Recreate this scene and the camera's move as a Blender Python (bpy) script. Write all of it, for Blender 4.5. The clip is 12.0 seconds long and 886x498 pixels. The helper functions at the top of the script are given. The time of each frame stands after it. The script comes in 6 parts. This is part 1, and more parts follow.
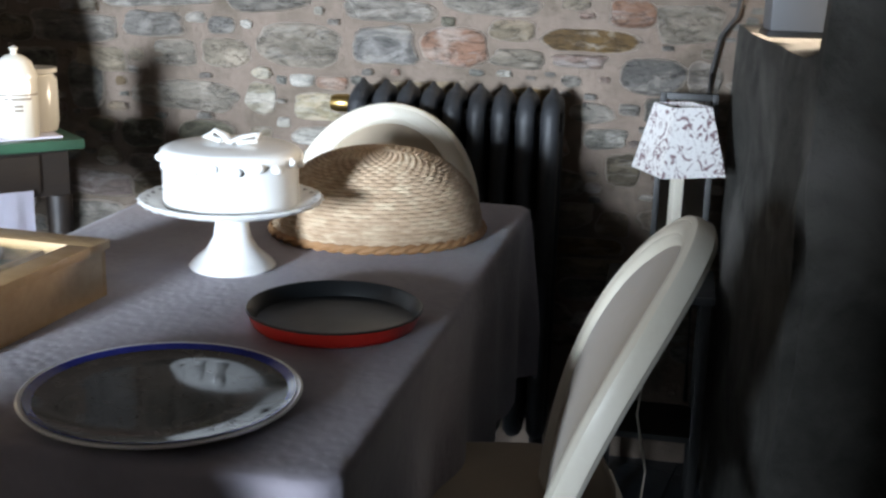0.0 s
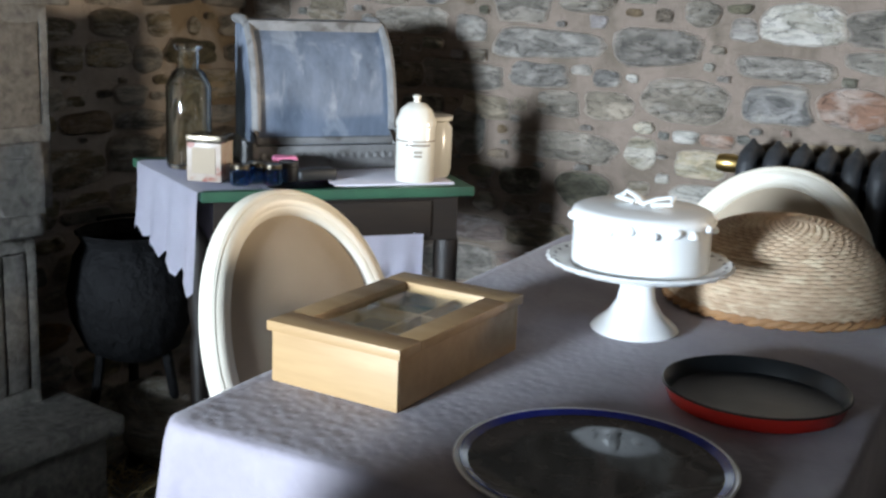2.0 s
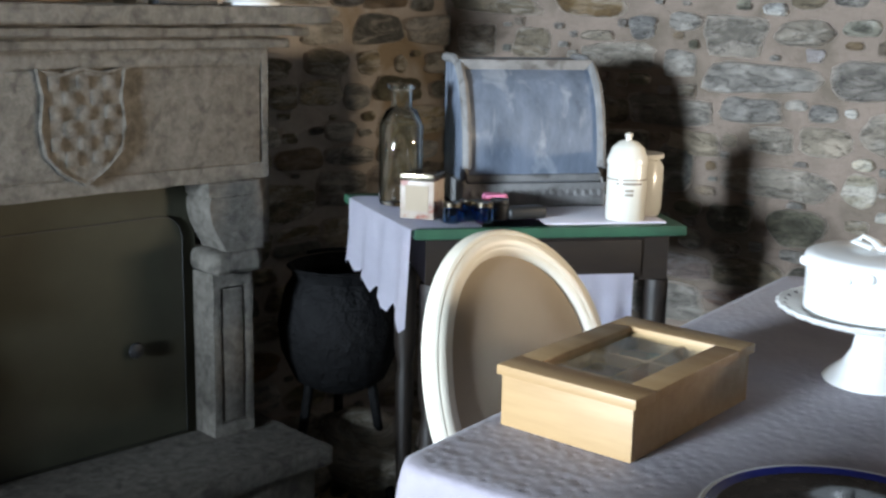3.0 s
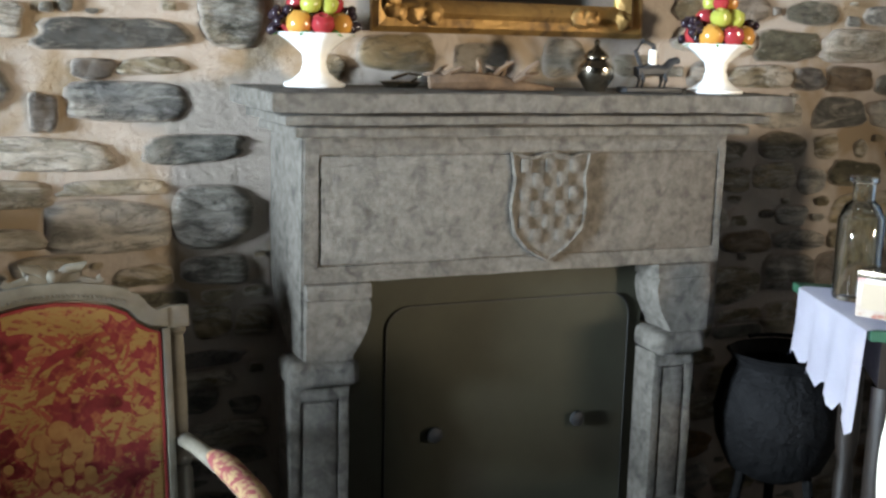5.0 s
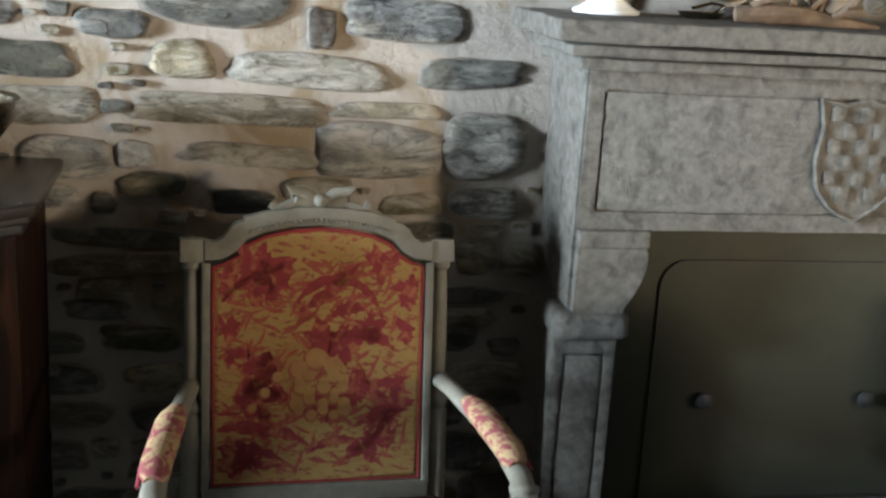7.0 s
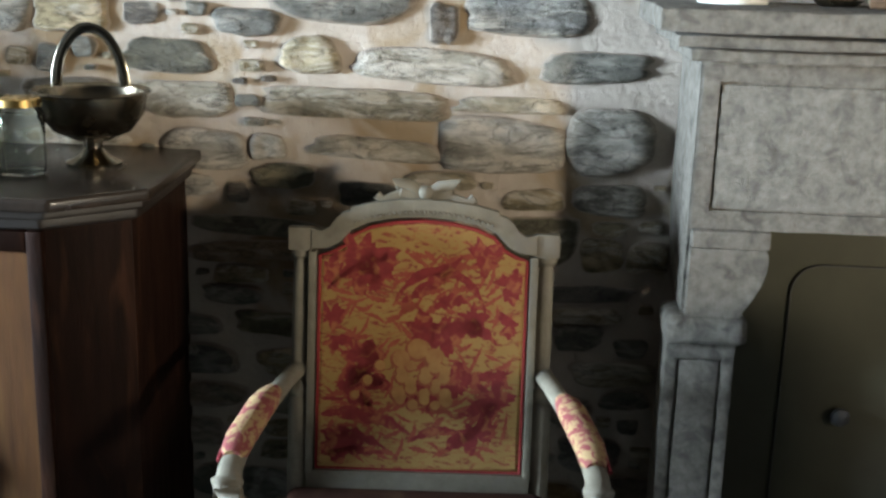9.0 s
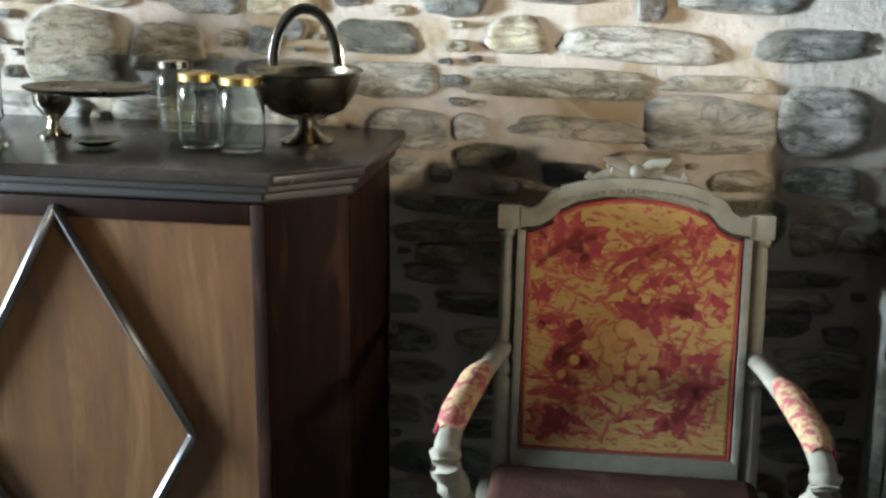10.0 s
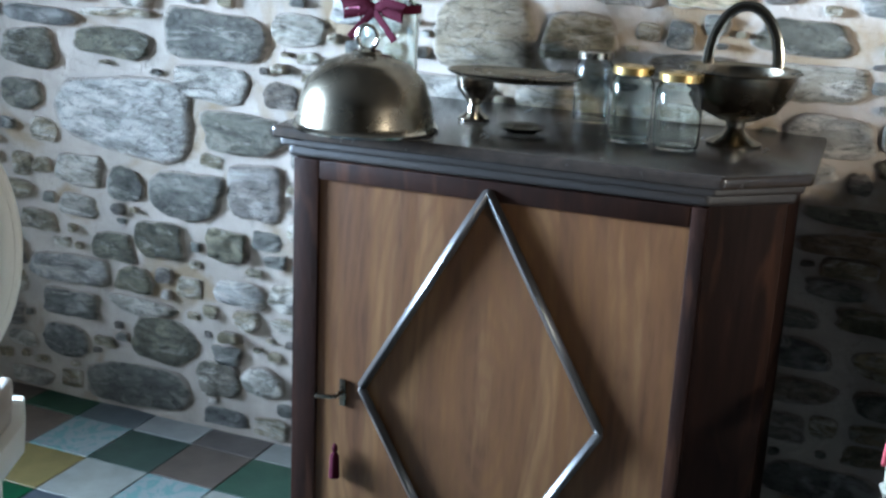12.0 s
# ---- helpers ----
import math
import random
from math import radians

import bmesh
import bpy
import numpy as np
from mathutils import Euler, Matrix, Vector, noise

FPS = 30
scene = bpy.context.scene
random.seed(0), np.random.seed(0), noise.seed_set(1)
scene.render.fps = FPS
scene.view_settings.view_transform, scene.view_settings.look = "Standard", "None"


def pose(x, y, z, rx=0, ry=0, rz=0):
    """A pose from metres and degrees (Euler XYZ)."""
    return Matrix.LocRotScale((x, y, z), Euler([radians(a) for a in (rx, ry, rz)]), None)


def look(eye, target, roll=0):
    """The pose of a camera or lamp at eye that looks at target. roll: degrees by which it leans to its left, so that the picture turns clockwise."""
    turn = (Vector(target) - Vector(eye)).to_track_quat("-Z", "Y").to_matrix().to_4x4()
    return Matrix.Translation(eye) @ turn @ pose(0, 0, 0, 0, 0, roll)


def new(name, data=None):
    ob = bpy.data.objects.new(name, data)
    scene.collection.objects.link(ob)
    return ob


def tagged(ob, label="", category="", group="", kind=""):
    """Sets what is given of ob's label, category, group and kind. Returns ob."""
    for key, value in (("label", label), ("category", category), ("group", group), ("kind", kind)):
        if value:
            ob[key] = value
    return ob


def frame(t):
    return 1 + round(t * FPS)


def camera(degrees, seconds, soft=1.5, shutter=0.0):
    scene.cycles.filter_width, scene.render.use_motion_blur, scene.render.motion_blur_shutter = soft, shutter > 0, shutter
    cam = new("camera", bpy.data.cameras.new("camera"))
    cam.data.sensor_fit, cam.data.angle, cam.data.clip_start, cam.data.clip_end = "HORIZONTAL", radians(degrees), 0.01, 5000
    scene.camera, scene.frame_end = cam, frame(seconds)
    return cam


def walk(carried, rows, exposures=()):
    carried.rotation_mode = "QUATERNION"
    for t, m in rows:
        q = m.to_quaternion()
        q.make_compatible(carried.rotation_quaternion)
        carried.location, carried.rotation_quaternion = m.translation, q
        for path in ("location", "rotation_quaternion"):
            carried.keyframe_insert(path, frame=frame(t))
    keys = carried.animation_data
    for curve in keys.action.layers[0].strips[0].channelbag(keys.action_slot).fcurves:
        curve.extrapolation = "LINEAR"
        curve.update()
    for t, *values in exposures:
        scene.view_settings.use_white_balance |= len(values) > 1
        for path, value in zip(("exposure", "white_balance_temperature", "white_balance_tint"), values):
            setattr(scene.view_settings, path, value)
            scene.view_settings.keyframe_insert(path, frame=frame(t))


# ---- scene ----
cam = camera(42.0, 12.0, soft=2.6)
PATH = [
    (0, (-0.03, 0.12, 1.374), (-0.658, 1.742, 0.914), 1.7),
    (0.5, (-0.084, 0.122, 1.369), (-0.801, 1.711, 0.922), 2.0),
    (1, (-0.144, 0.114, 1.369), (-0.985, 1.644, 0.931), 2.4),
    (1.5, (-0.168, 0.104, 1.378), (-1.109, 1.578, 0.951), 2.1),
    (2, (-0.21, 0.078, 1.393), (-1.258, 1.482, 0.981), 2.3),
    (2.5, (-0.244, 0.052, 1.406), (-1.397, 1.377, 1.012), 1.4),
    (3, (-0.284, 0.032, 1.413), (-1.541, 1.264, 1.035), 1.2),
    (3.2, (-0.302, 0.015, 1.417), (-1.599, 1.208, 1.051), 1.2),
    (4.8, (-0.261, -0.069, 1.502), (-1.855, 0.708, 1.194), 1.6),
    (5, (-0.282, -0.062, 1.505), (-1.906, 0.644, 1.185), 1.6),
    (5.5, (-0.327, -0.106, 1.53), (-1.985, 0.511, 1.201), 2.4),
    (6, (-0.381, -0.116, 1.5), (-2.068, 0.394, 1.137), 2.4),
    (6.5, (-0.439, -0.111, 1.504), (-2.141, 0.299, 1.085), 2.8),
    (6.7, (-0.464, -0.095, 1.501), (-2.168, 0.283, 1.062), 3.2),
    (8.3, (-0.495, 0.249, 1.508), (-2.247, 0.301, 1.102), 1.8),
    (8.5, (-0.486, 0.275, 1.503), (-2.236, 0.286, 1.086), 1.4),
    (9, (-0.46, 0.287, 1.49), (-2.197, 0.194, 1.03), 1.8),
    (9.5, (-0.435, 0.223, 1.476), (-2.163, 0.052, 1.0), 1.3),
    (10, (-0.438, 0.153, 1.447), (-2.149, -0.157, 0.98), 0.7),
    (10.5, (-0.427, 0.06, 1.44), (-2.12, -0.333, 0.975), 0.8),
    (11, (-0.425, -0.02, 1.438), (-2.093, -0.491, 0.956), 1.3),
    (11.5, (-0.405, -0.135, 1.438), (-2.051, -0.685, 0.959), 1.9),
    (12, (-0.384, -0.234, 1.444), (-1.991, -0.878, 0.949), 2.7),
]
EXPOSURES = [(0.0, -1.95, 6800, 13), (1.0, -2.2, 6750, 12), (3.0, -2.2, 6700, 10), (5.0, -1.6, 6800, 9), (6.0, -1.55, 6750, 8), (9.0, -1.3, 6650, 6), (10.5, -0.9, 6500, 4), (12.0, -0.95, 5500, 6)]
walk(cam, [(t, look(eye, target, roll)) for t, eye, target, roll in PATH], EXPOSURES)

# ---- world and light ----
world = bpy.data.worlds.new("sky")
scene.world = world
world.use_nodes = True
wn = world.node_tree.nodes
sky = wn.new("ShaderNodeTexSky")
sky.sky_type, sky.sun_disc = "NISHITA", False
sky.sun_elevation, sky.sun_rotation = radians(40), radians(160)
world.node_tree.links.new(sky.outputs[0], wn["Background"].inputs[0])
wn["Background"].inputs[1].default_value = 0.12


def area_lamp(name, eye, target, w, h, power, colour, spread=180):
    lamp = bpy.data.lights.new(name, "AREA")
    lamp.shape, lamp.size, lamp.size_y, lamp.energy, lamp.color = "RECTANGLE", w, h, power, colour
    lamp.spread = radians(spread)
    ob = new(name, lamp)
    ob.matrix_world = look(eye, target)
    return tagged(ob, "daylight entering through the window opening", "light", kind="structure")


# south window at the far end of the room, cool sky light
area_lamp("window_light_south", (-1.42, -4.92, 1.52), (-1.45, 1.9, 1.15), 0.96, 0.96, 800, (0.68, 0.83, 1.0), 66)
# low window in the north wall behind the pier, warmer light
area_lamp("window_light_north", (0.20, 3.15, 1.33), (-2.6, 0.2, 1.60), 0.44, 0.2, 150, (1.0, 0.86, 0.68), 90)

# ---- materials ----


def mat(name, c1, c2=None, scale=6.0, rough=0.6, metal=0.0, bump=0.15, bscale=70.0, rand=0.0, detail=5.0,
        c3=None, s3=1.3, lo=0.42, hi=0.62, rvar=0.12, bdist=0.01, brough=0.6, stretch=(1, 1, 1), spec=None, sheen=0.0):
    m = bpy.data.materials.new(name)
    m.use_nodes = True
    nt = m.node_tree
    n, link = nt.nodes, nt.links.new
    p = n["Principled BSDF"]
    tc = n.new("ShaderNodeTexCoord")
    mp = n.new("ShaderNodeMapping")
    mp.inputs["Scale"].default_value = stretch
    link(tc.outputs["Object"], mp.inputs["Vector"])
    a = n.new("ShaderNodeTexNoise")
    a.inputs["Scale"].default_value, a.inputs["Detail"].default_value = scale, detail
    a.inputs["Roughness"].default_value = 0.62
    link(mp.outputs[0], a.inputs["Vector"])
    ramp = n.new("ShaderNodeMapRange")
    ramp.inputs["From Min"].default_value, ramp.inputs["From Max"].default_value = 0.3, 0.7
    link(a.outputs["Fac"], ramp.inputs["Value"])
    mix = n.new("ShaderNodeMix")
    mix.data_type = "RGBA"
    mix.inputs[6].default_value, mix.inputs[7].default_value = (*c1, 1), (*(c2 or [v * 0.8 for v in c1]), 1)
    link(ramp.outputs[0], mix.inputs[0])
    out = mix.outputs[2]
    if c3:
        b = n.new("ShaderNodeTexNoise")
        b.inputs["Scale"].default_value, b.inputs["Detail"].default_value = s3, 6
        b.inputs["Distortion"].default_value = 0.6
        link(mp.outputs[0], b.inputs["Vector"])
        r2 = n.new("ShaderNodeMapRange")
        r2.inputs["From Min"].default_value, r2.inputs["From Max"].default_value = lo, hi
        link(b.outputs["Fac"], r2.inputs["Value"])
        mix2 = n.new("ShaderNodeMix")
        mix2.data_type = "RGBA"
        mix2.inputs[7].default_value = (*c3, 1)
        link(r2.outputs[0], mix2.inputs[0])
        link(out, mix2.inputs[6])
        out = mix2.outputs[2]
    if rand:
        info, hsv = n.new("ShaderNodeObjectInfo"), n.new("ShaderNodeHueSaturation")
        mr = n.new("ShaderNodeMapRange")
        mr.inputs["To Min"].default_value, mr.inputs["To Max"].default_value = 1 - rand, 1 + rand
        link(info.outputs["Random"], mr.inputs["Value"])
        link(mr.outputs[0], hsv.inputs["Value"])
        mr2 = n.new("ShaderNodeMath")
        mr2.operation = "FRACT"
        mul = n.new("ShaderNodeMath")
        mul.operation, mul.inputs[1].default_value = "MULTIPLY", 7.31
        link(info.outputs["Random"], mul.inputs[0])
        link(mul.outputs[0], mr2.inputs[0])
        mr3 = n.new("ShaderNodeMapRange")
        mr3.inputs["To Min"].default_value, mr3.inputs["To Max"].default_value = 0.4, 1.7
        link(mr2.outputs[0], mr3.inputs["Value"])
        link(mr3.outputs[0], hsv.inputs["Saturation"])
        link(out, hsv.inputs["Color"])
        out = hsv.outputs[0]
    link(out, p.inputs["Base Color"])
    p.inputs["Metallic"].default_value = metal
    rr = n.new("ShaderNodeMapRange")
    rr.inputs["To Min"].default_value, rr.inputs["To Max"].default_value = max(rough - rvar, 0.03), min(rough + rvar, 1)
    link(a.outputs["Fac"], rr.inputs["Value"])
    link(rr.outputs[0], p.inputs["Roughness"])
    if spec is not None:
        p.inputs["Specular IOR Level"].default_value = spec
    if sheen:
        p.inputs["Sheen Weight"].default_value = sheen
    if bump:
        c = n.new("ShaderNodeTexNoise")
        c.inputs["Scale"].default_value, c.inputs["Detail"].default_value = bscale, 7
        c.inputs["Roughness"].default_value = brough
        link(mp.outputs[0], c.inputs["Vector"])
        bp = n.new("ShaderNodeBump")
        bp.inputs["Strength"].default_value, bp.inputs["Distance"].default_value = bump, bdist
        link(c.outputs["Fac"], bp.inputs["Height"])
        link(bp.outputs[0], p.inputs["Normal"])
    return m


def glass(name, tint=(0.95, 1, 0.98), rough=0.02):
    m = bpy.data.materials.new(name)
    m.use_nodes = True
    p = m.node_tree.nodes["Principled BSDF"]
    p.inputs["Base Color"].default_value = (*tint, 1)
    p.inputs["Roughness"].default_value, p.inputs["Transmission Weight"].default_value = rough, 1.0
    p.inputs["IOR"].default_value = 1.45
    return m


def weather(m, chalk, amount=0.85, streak=(7, 7, 26), lo=0.55, hi=0.66):
    """Layered rock: chalky mortar smears, lighter beds and dark cracks that also dent the face."""
    nt = m.node_tree
    n, link = nt.nodes, nt.links.new
    p = n["Principled BSDF"]
    src = p.inputs["Base Color"].links[0].from_socket
    tc, mp = n.new("ShaderNodeTexCoord"), n.new("ShaderNodeMapping")
    mp.inputs["Scale"].default_value = streak
    link(tc.outputs["Object"], mp.inputs["Vector"])
    q = n.new("ShaderNodeTexNoise")
    q.inputs["Scale"].default_value, q.inputs["Detail"].default_value, q.inputs["Roughness"].default_value = 1.0, 9, 0.7
    q.inputs["Distortion"].default_value = 0.7
    link(mp.outputs[0], q.inputs["Vector"])
    r = n.new("ShaderNodeMapRange")
    r.inputs["From Min"].default_value, r.inputs["From Max"].default_value, r.inputs["To Max"].default_value = lo, hi, amount
    link(q.outputs["Fac"], r.inputs["Value"])
    x = n.new("ShaderNodeMix")
    x.data_type = "RGBA"
    x.inputs[7].default_value = (*chalk, 1)
    link(r.outputs[0], x.inputs[0]), link(src, x.inputs[6])
    c = n.new("ShaderNodeTexNoise")
    c.inputs["Scale"].default_value, c.inputs["Detail"].default_value, c.inputs["Distortion"].default_value = 1.3, 9, 0.6
    link(mp.outputs[0], c.inputs["Vector"])
    away, crack = n.new("ShaderNodeMath"), n.new("ShaderNodeMapRange")
    away.operation, away.use_clamp = "SUBTRACT", False
    away.inputs[1].default_value = 0.5
    link(c.outputs["Fac"], away.inputs[0])
    size = n.new("ShaderNodeMath")
    size.operation = "ABSOLUTE"
    link(away.outputs[0], size.inputs[0])
    crack.inputs["From Min"].default_value, crack.inputs["From Max"].default_value = 0.0, 0.022
    crack.inputs["To Min"].default_value, crack.inputs["To Max"].default_value = 0.6, 1.0
    link(size.outputs[0], crack.inputs["Value"])
    y = n.new("ShaderNodeVectorMath")
    y.operation = "SCALE"
    link(x.outputs[2], y.inputs[0]), link(crack.outputs[0], y.inputs["Scale"])
    # mortar dragged over the edges of the stone
    rim, tear, edge, smear = n.new("ShaderNodeAttribute"), n.new("ShaderNodeTexNoise"), n.new("ShaderNodeMath"), n.new("ShaderNodeMapRange")
    rim.attribute_name = "rim"
    tear.inputs["Scale"].default_value, tear.inputs["Detail"].default_value = 26.0, 6
    link(tc.outputs["Object"], tear.inputs["Vector"])
    edge.operation = "ADD"
    link(rim.outputs["Fac"], edge.inputs[0]), link(tear.outputs["Fac"], edge.inputs[1])
    smear.inputs["From Min"].default_value, smear.inputs["From Max"].default_value, smear.inputs["To Max"].default_value = 0.86, 1.25, 0.9
    link(edge.outputs[0], smear.inputs["Value"])
    over = n.new("ShaderNodeMix")
    over.data_type = "RGBA"
    over.inputs[7].default_value = (*SMEAR, 1)
    link(smear.outputs[0], over.inputs[0]), link(y.outputs[0], over.inputs[6])
    link(over.outputs[2], p.inputs["Base Color"])
    b = n.new("ShaderNodeBump")
    b.inputs["Strength"].default_value, b.inputs["Distance"].default_value = 0.8, 0.02
    h = n.new("ShaderNodeMath")
    h.operation = "ADD"
    link(q.outputs["Fac"], h.inputs[0]), link(crack.outputs[0], h.inputs[1])
    link(h.outputs[0], b.inputs["Height"])
    link(p.inputs["Normal"].links[0].from_socket, b.inputs["Normal"])
    link(b.outputs[0], p.inputs["Normal"])
    return m


SMEAR = (0.40, 0.335, 0.275)
ROCK = dict(bump=0.9, bscale=26, bdist=0.025, brough=0.75, detail=9, stretch=(1, 1, 1.7))
M_STONE = weather(mat("rubble_stone", (0.37, 0.33, 0.256), (0.158, 0.14, 0.106), 15, 0.88, rand=0.42, c3=(0.463, 0.405, 0.325), s3=13, lo=0.5, hi=0.64, **ROCK), (0.648, 0.591, 0.504), lo=0.47, hi=0.62)
M_STONE_DARK = weather(mat("dark_slate_stone", (0.189, 0.175, 0.136), (0.0659, 0.0628, 0.0479), 15, 0.82, rand=0.4, c3=(0.282, 0.261, 0.206), s3=12, lo=0.52, hi=0.68, **ROCK), (0.49, 0.448, 0.379), 0.75, lo=0.55, hi=0.68)
M_STONE_PALE = weather(mat("pale_quartz_stone", (0.422, 0.389, 0.324), (0.211, 0.192, 0.154), 15, 0.88, rand=0.25, c3=(0.545, 0.502, 0.432), s3=11, lo=0.48, hi=0.62, **ROCK), (0.685, 0.635, 0.563), 0.9, lo=0.47, hi=0.6)
M_STONE_BROWN = weather(mat("brown_sandstone", (0.237, 0.179, 0.122), (0.106, 0.0814, 0.0611), 13, 0.88, rand=0.35, c3=(0.326, 0.268, 0.211), s3=10, lo=0.5, hi=0.66, **ROCK), (0.472, 0.415, 0.35), 0.7, lo=0.54, hi=0.68)
M_STONE_PINK = weather(mat("pink_sandstone", (0.326, 0.229, 0.189), (0.192, 0.141, 0.118), 14, 0.88, rand=0.25, c3=(0.4, 0.34, 0.303), s3=10, lo=0.5, hi=0.66, **ROCK), (0.474, 0.422, 0.385), 0.75, lo=0.52, hi=0.66)
M_STONE_UMBER = weather(mat("umber_rubble_stone", (0.27, 0.232, 0.185), (0.115, 0.099, 0.078), 15, 0.88, rand=0.4, c3=(0.34, 0.29, 0.235), s3=13, lo=0.5, hi=0.64, **ROCK), (0.47, 0.42, 0.36), 0.75, lo=0.52, hi=0.66)
M_STONE_BUFF = weather(mat("buff_stone", (0.31, 0.26, 0.19), (0.2, 0.165, 0.12), 10, 0.9, rand=0.2, c3=(0.36, 0.31, 0.24), s3=8, lo=0.45, hi=0.65, **ROCK), (0.45, 0.4, 0.33), 0.6)
M_MORTAR = mat("lime_mortar", (0.464, 0.399, 0.339), (0.361, 0.309, 0.258), 9, 0.95, bump=0.8, bscale=30, bdist=0.018, brough=0.72,
               c3=(0.283, 0.21, 0.133), s3=4.2, lo=0.53, hi=0.64)
M_MORTAR_GREY = mat("pink_grey_mortar", (0.27, 0.205, 0.162), (0.185, 0.142, 0.11), 8, 0.95, bump=0.9, bscale=28, bdist=0.022, brough=0.72,
                    c3=(0.148, 0.115, 0.0851), s3=7, lo=0.52, hi=0.68)
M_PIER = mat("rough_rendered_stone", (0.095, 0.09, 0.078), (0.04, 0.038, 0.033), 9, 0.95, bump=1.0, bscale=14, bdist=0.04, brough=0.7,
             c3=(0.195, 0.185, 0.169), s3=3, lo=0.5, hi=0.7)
M_CARVED = mat("carved_granite", (0.235, 0.215, 0.183), (0.12, 0.108, 0.09), 42, 0.92, bump=1.0, bscale=48, bdist=0.016, brough=0.8, detail=8,
               c3=(0.085, 0.077, 0.064), s3=24, lo=0.52, hi=0.72)
# unseen walls and ceiling: tones picked to hold down bounced light
M_PLASTER = mat("low_bounce_render", (0.13, 0.12, 0.105), (0.09, 0.082, 0.072), 3, 0.9, bump=0.3, bscale=30)
M_CEIL = mat("low_bounce_ceiling", (0.045, 0.034, 0.023), (0.026, 0.02, 0.015), 2, 0.9, bump=0.2, bscale=20)
M_IRON = mat("black_cast_iron", (0.03, 0.032, 0.036), (0.016, 0.017, 0.019), 14, 0.5, metal=0.0, bump=0.3, bscale=90)
# rougher iron, toned well below M_IRON
M_DARK_IRON = mat("near_black_iron", (0.006, 0.006, 0.0065), (0.003, 0.003, 0.0035), 18, 0.7, bump=0.8, bscale=22, bdist=0.03, spec=0.2)
M_PLATE = mat("painted_steel_plate", (0.058, 0.057, 0.04), (0.044, 0.044, 0.031), 4, 0.6, bump=0.06, bscale=30, spec=0.15,
              c3=(0.042, 0.038, 0.028), s3=3, lo=0.48, hi=0.75)
M_CREAM = mat("cream_lacquered_wood", (0.78, 0.73, 0.62), (0.70, 0.64, 0.52), 7, 0.42, bump=0.08, bscale=80)
M_LINEN = mat("beige_linen", (0.414, 0.333, 0.243), (0.369, 0.297, 0.216), 5, 0.9, bump=0.3, bscale=400, sheen=0.2)
M_GREYWOOD = mat("grey_limed_wood", (0.215, 0.195, 0.15), (0.13, 0.115, 0.085), 18, 0.7, bump=0.2, bscale=90,
                 c3=(0.17, 0.155, 0.13), s3=14, lo=0.55, hi=0.7)
M_PINE = mat("varnished_pine", (0.42, 0.275, 0.135), (0.34, 0.21, 0.095), 5, 0.5, bump=0.08, bscale=50, stretch=(1, 9, 9))
# walnut taken darker than the wood, for the shade on the cabinet side
M_WALNUT = mat("shade_darkened_walnut", (0.021, 0.009, 0.006), (0.009, 0.0048, 0.0035), 6, 0.5, bump=0.15, bscale=50, stretch=(6, 6, 0.8), spec=0.06,
               c3=(0.042, 0.018, 0.01), s3=4, lo=0.56, hi=0.72)
M_TOPWOOD = mat("black_stained_wood", (0.04, 0.03, 0.024), (0.02, 0.016, 0.013), 5, 0.25, bump=0.05, bscale=40, stretch=(6, 1, 6), rvar=0.08)
M_RIDGE = mat("polished_black_moulding", (0.03, 0.025, 0.022), (0.018, 0.015, 0.013), 8, 0.3, bump=0.06, bscale=60, spec=0.9, rvar=0.06)
M_DOORWOOD = mat("cherry_panel", (0.115, 0.054, 0.02), (0.06, 0.026, 0.011), 5, 0.45, bump=0.08, bscale=40, spec=0.25,
                 stretch=(5, 5, 0.7), c3=(0.185, 0.1, 0.04), s3=3.0, lo=0.5, hi=0.8)


def add_figure(m, tone, scale):
    """Cathedral grain: long warped rings along the board."""
    nt = m.node_tree
    n, link = nt.nodes, nt.links.new
    p = n["Principled BSDF"]
    src = p.inputs["Base Color"].links[0].from_socket
    tc, mp, w = n.new("ShaderNodeTexCoord"), n.new("ShaderNodeMapping"), n.new("ShaderNodeTexWave")
    mp.inputs["Scale"].default_value, mp.inputs["Location"].default_value = scale, (-0.46 * scale[0], 0, -0.52 * scale[2])
    w.wave_type, w.rings_direction = "RINGS", "SPHERICAL"
    w.inputs["Scale"].default_value, w.inputs["Distortion"].default_value = 1.6, 5.0
    w.inputs["Detail"].default_value, w.inputs["Detail Scale"].default_value = 3.0, 1.2
    link(tc.outputs["Object"], mp.inputs["Vector"]), link(mp.outputs[0], w.inputs["Vector"])
    r, x = n.new("ShaderNodeMapRange"), n.new("ShaderNodeMix")
    r.inputs["From Min"].default_value, r.inputs["To Max"].default_value = 0.3, 0.6
    x.data_type = "RGBA"
    x.inputs[7].default_value = (*tone, 1)
    link(w.outputs["Fac"], r.inputs["Value"]), link(r.outputs[0], x.inputs[0]), link(src, x.inputs[6])
    link(x.outputs[2], p.inputs["Base Color"])


add_figure(M_DOORWOOD, (0.095, 0.042, 0.018), (9, 1, 3.2))
M_EBONY = mat("blackened_oak", (0.0193, 0.0132, 0.00935), (0.0099, 0.00715, 0.0055), 6, 0.5, bump=0.15, bscale=50, stretch=(1, 5, 5))
M_GREEN = mat("green_painted_wood", (0.03, 0.10, 0.055), (0.02, 0.065, 0.04), 9, 0.5, bump=0.1)
M_WHITE = mat("white_glazed_china", (0.86, 0.86, 0.84), (0.8, 0.8, 0.78), 5, 0.16, bump=0.0, rvar=0.05)
M_ENAMEL = mat("cream_enamel", (0.64, 0.616, 0.546), (0.593, 0.562, 0.484), 5, 0.25, bump=0.0, rvar=0.08)
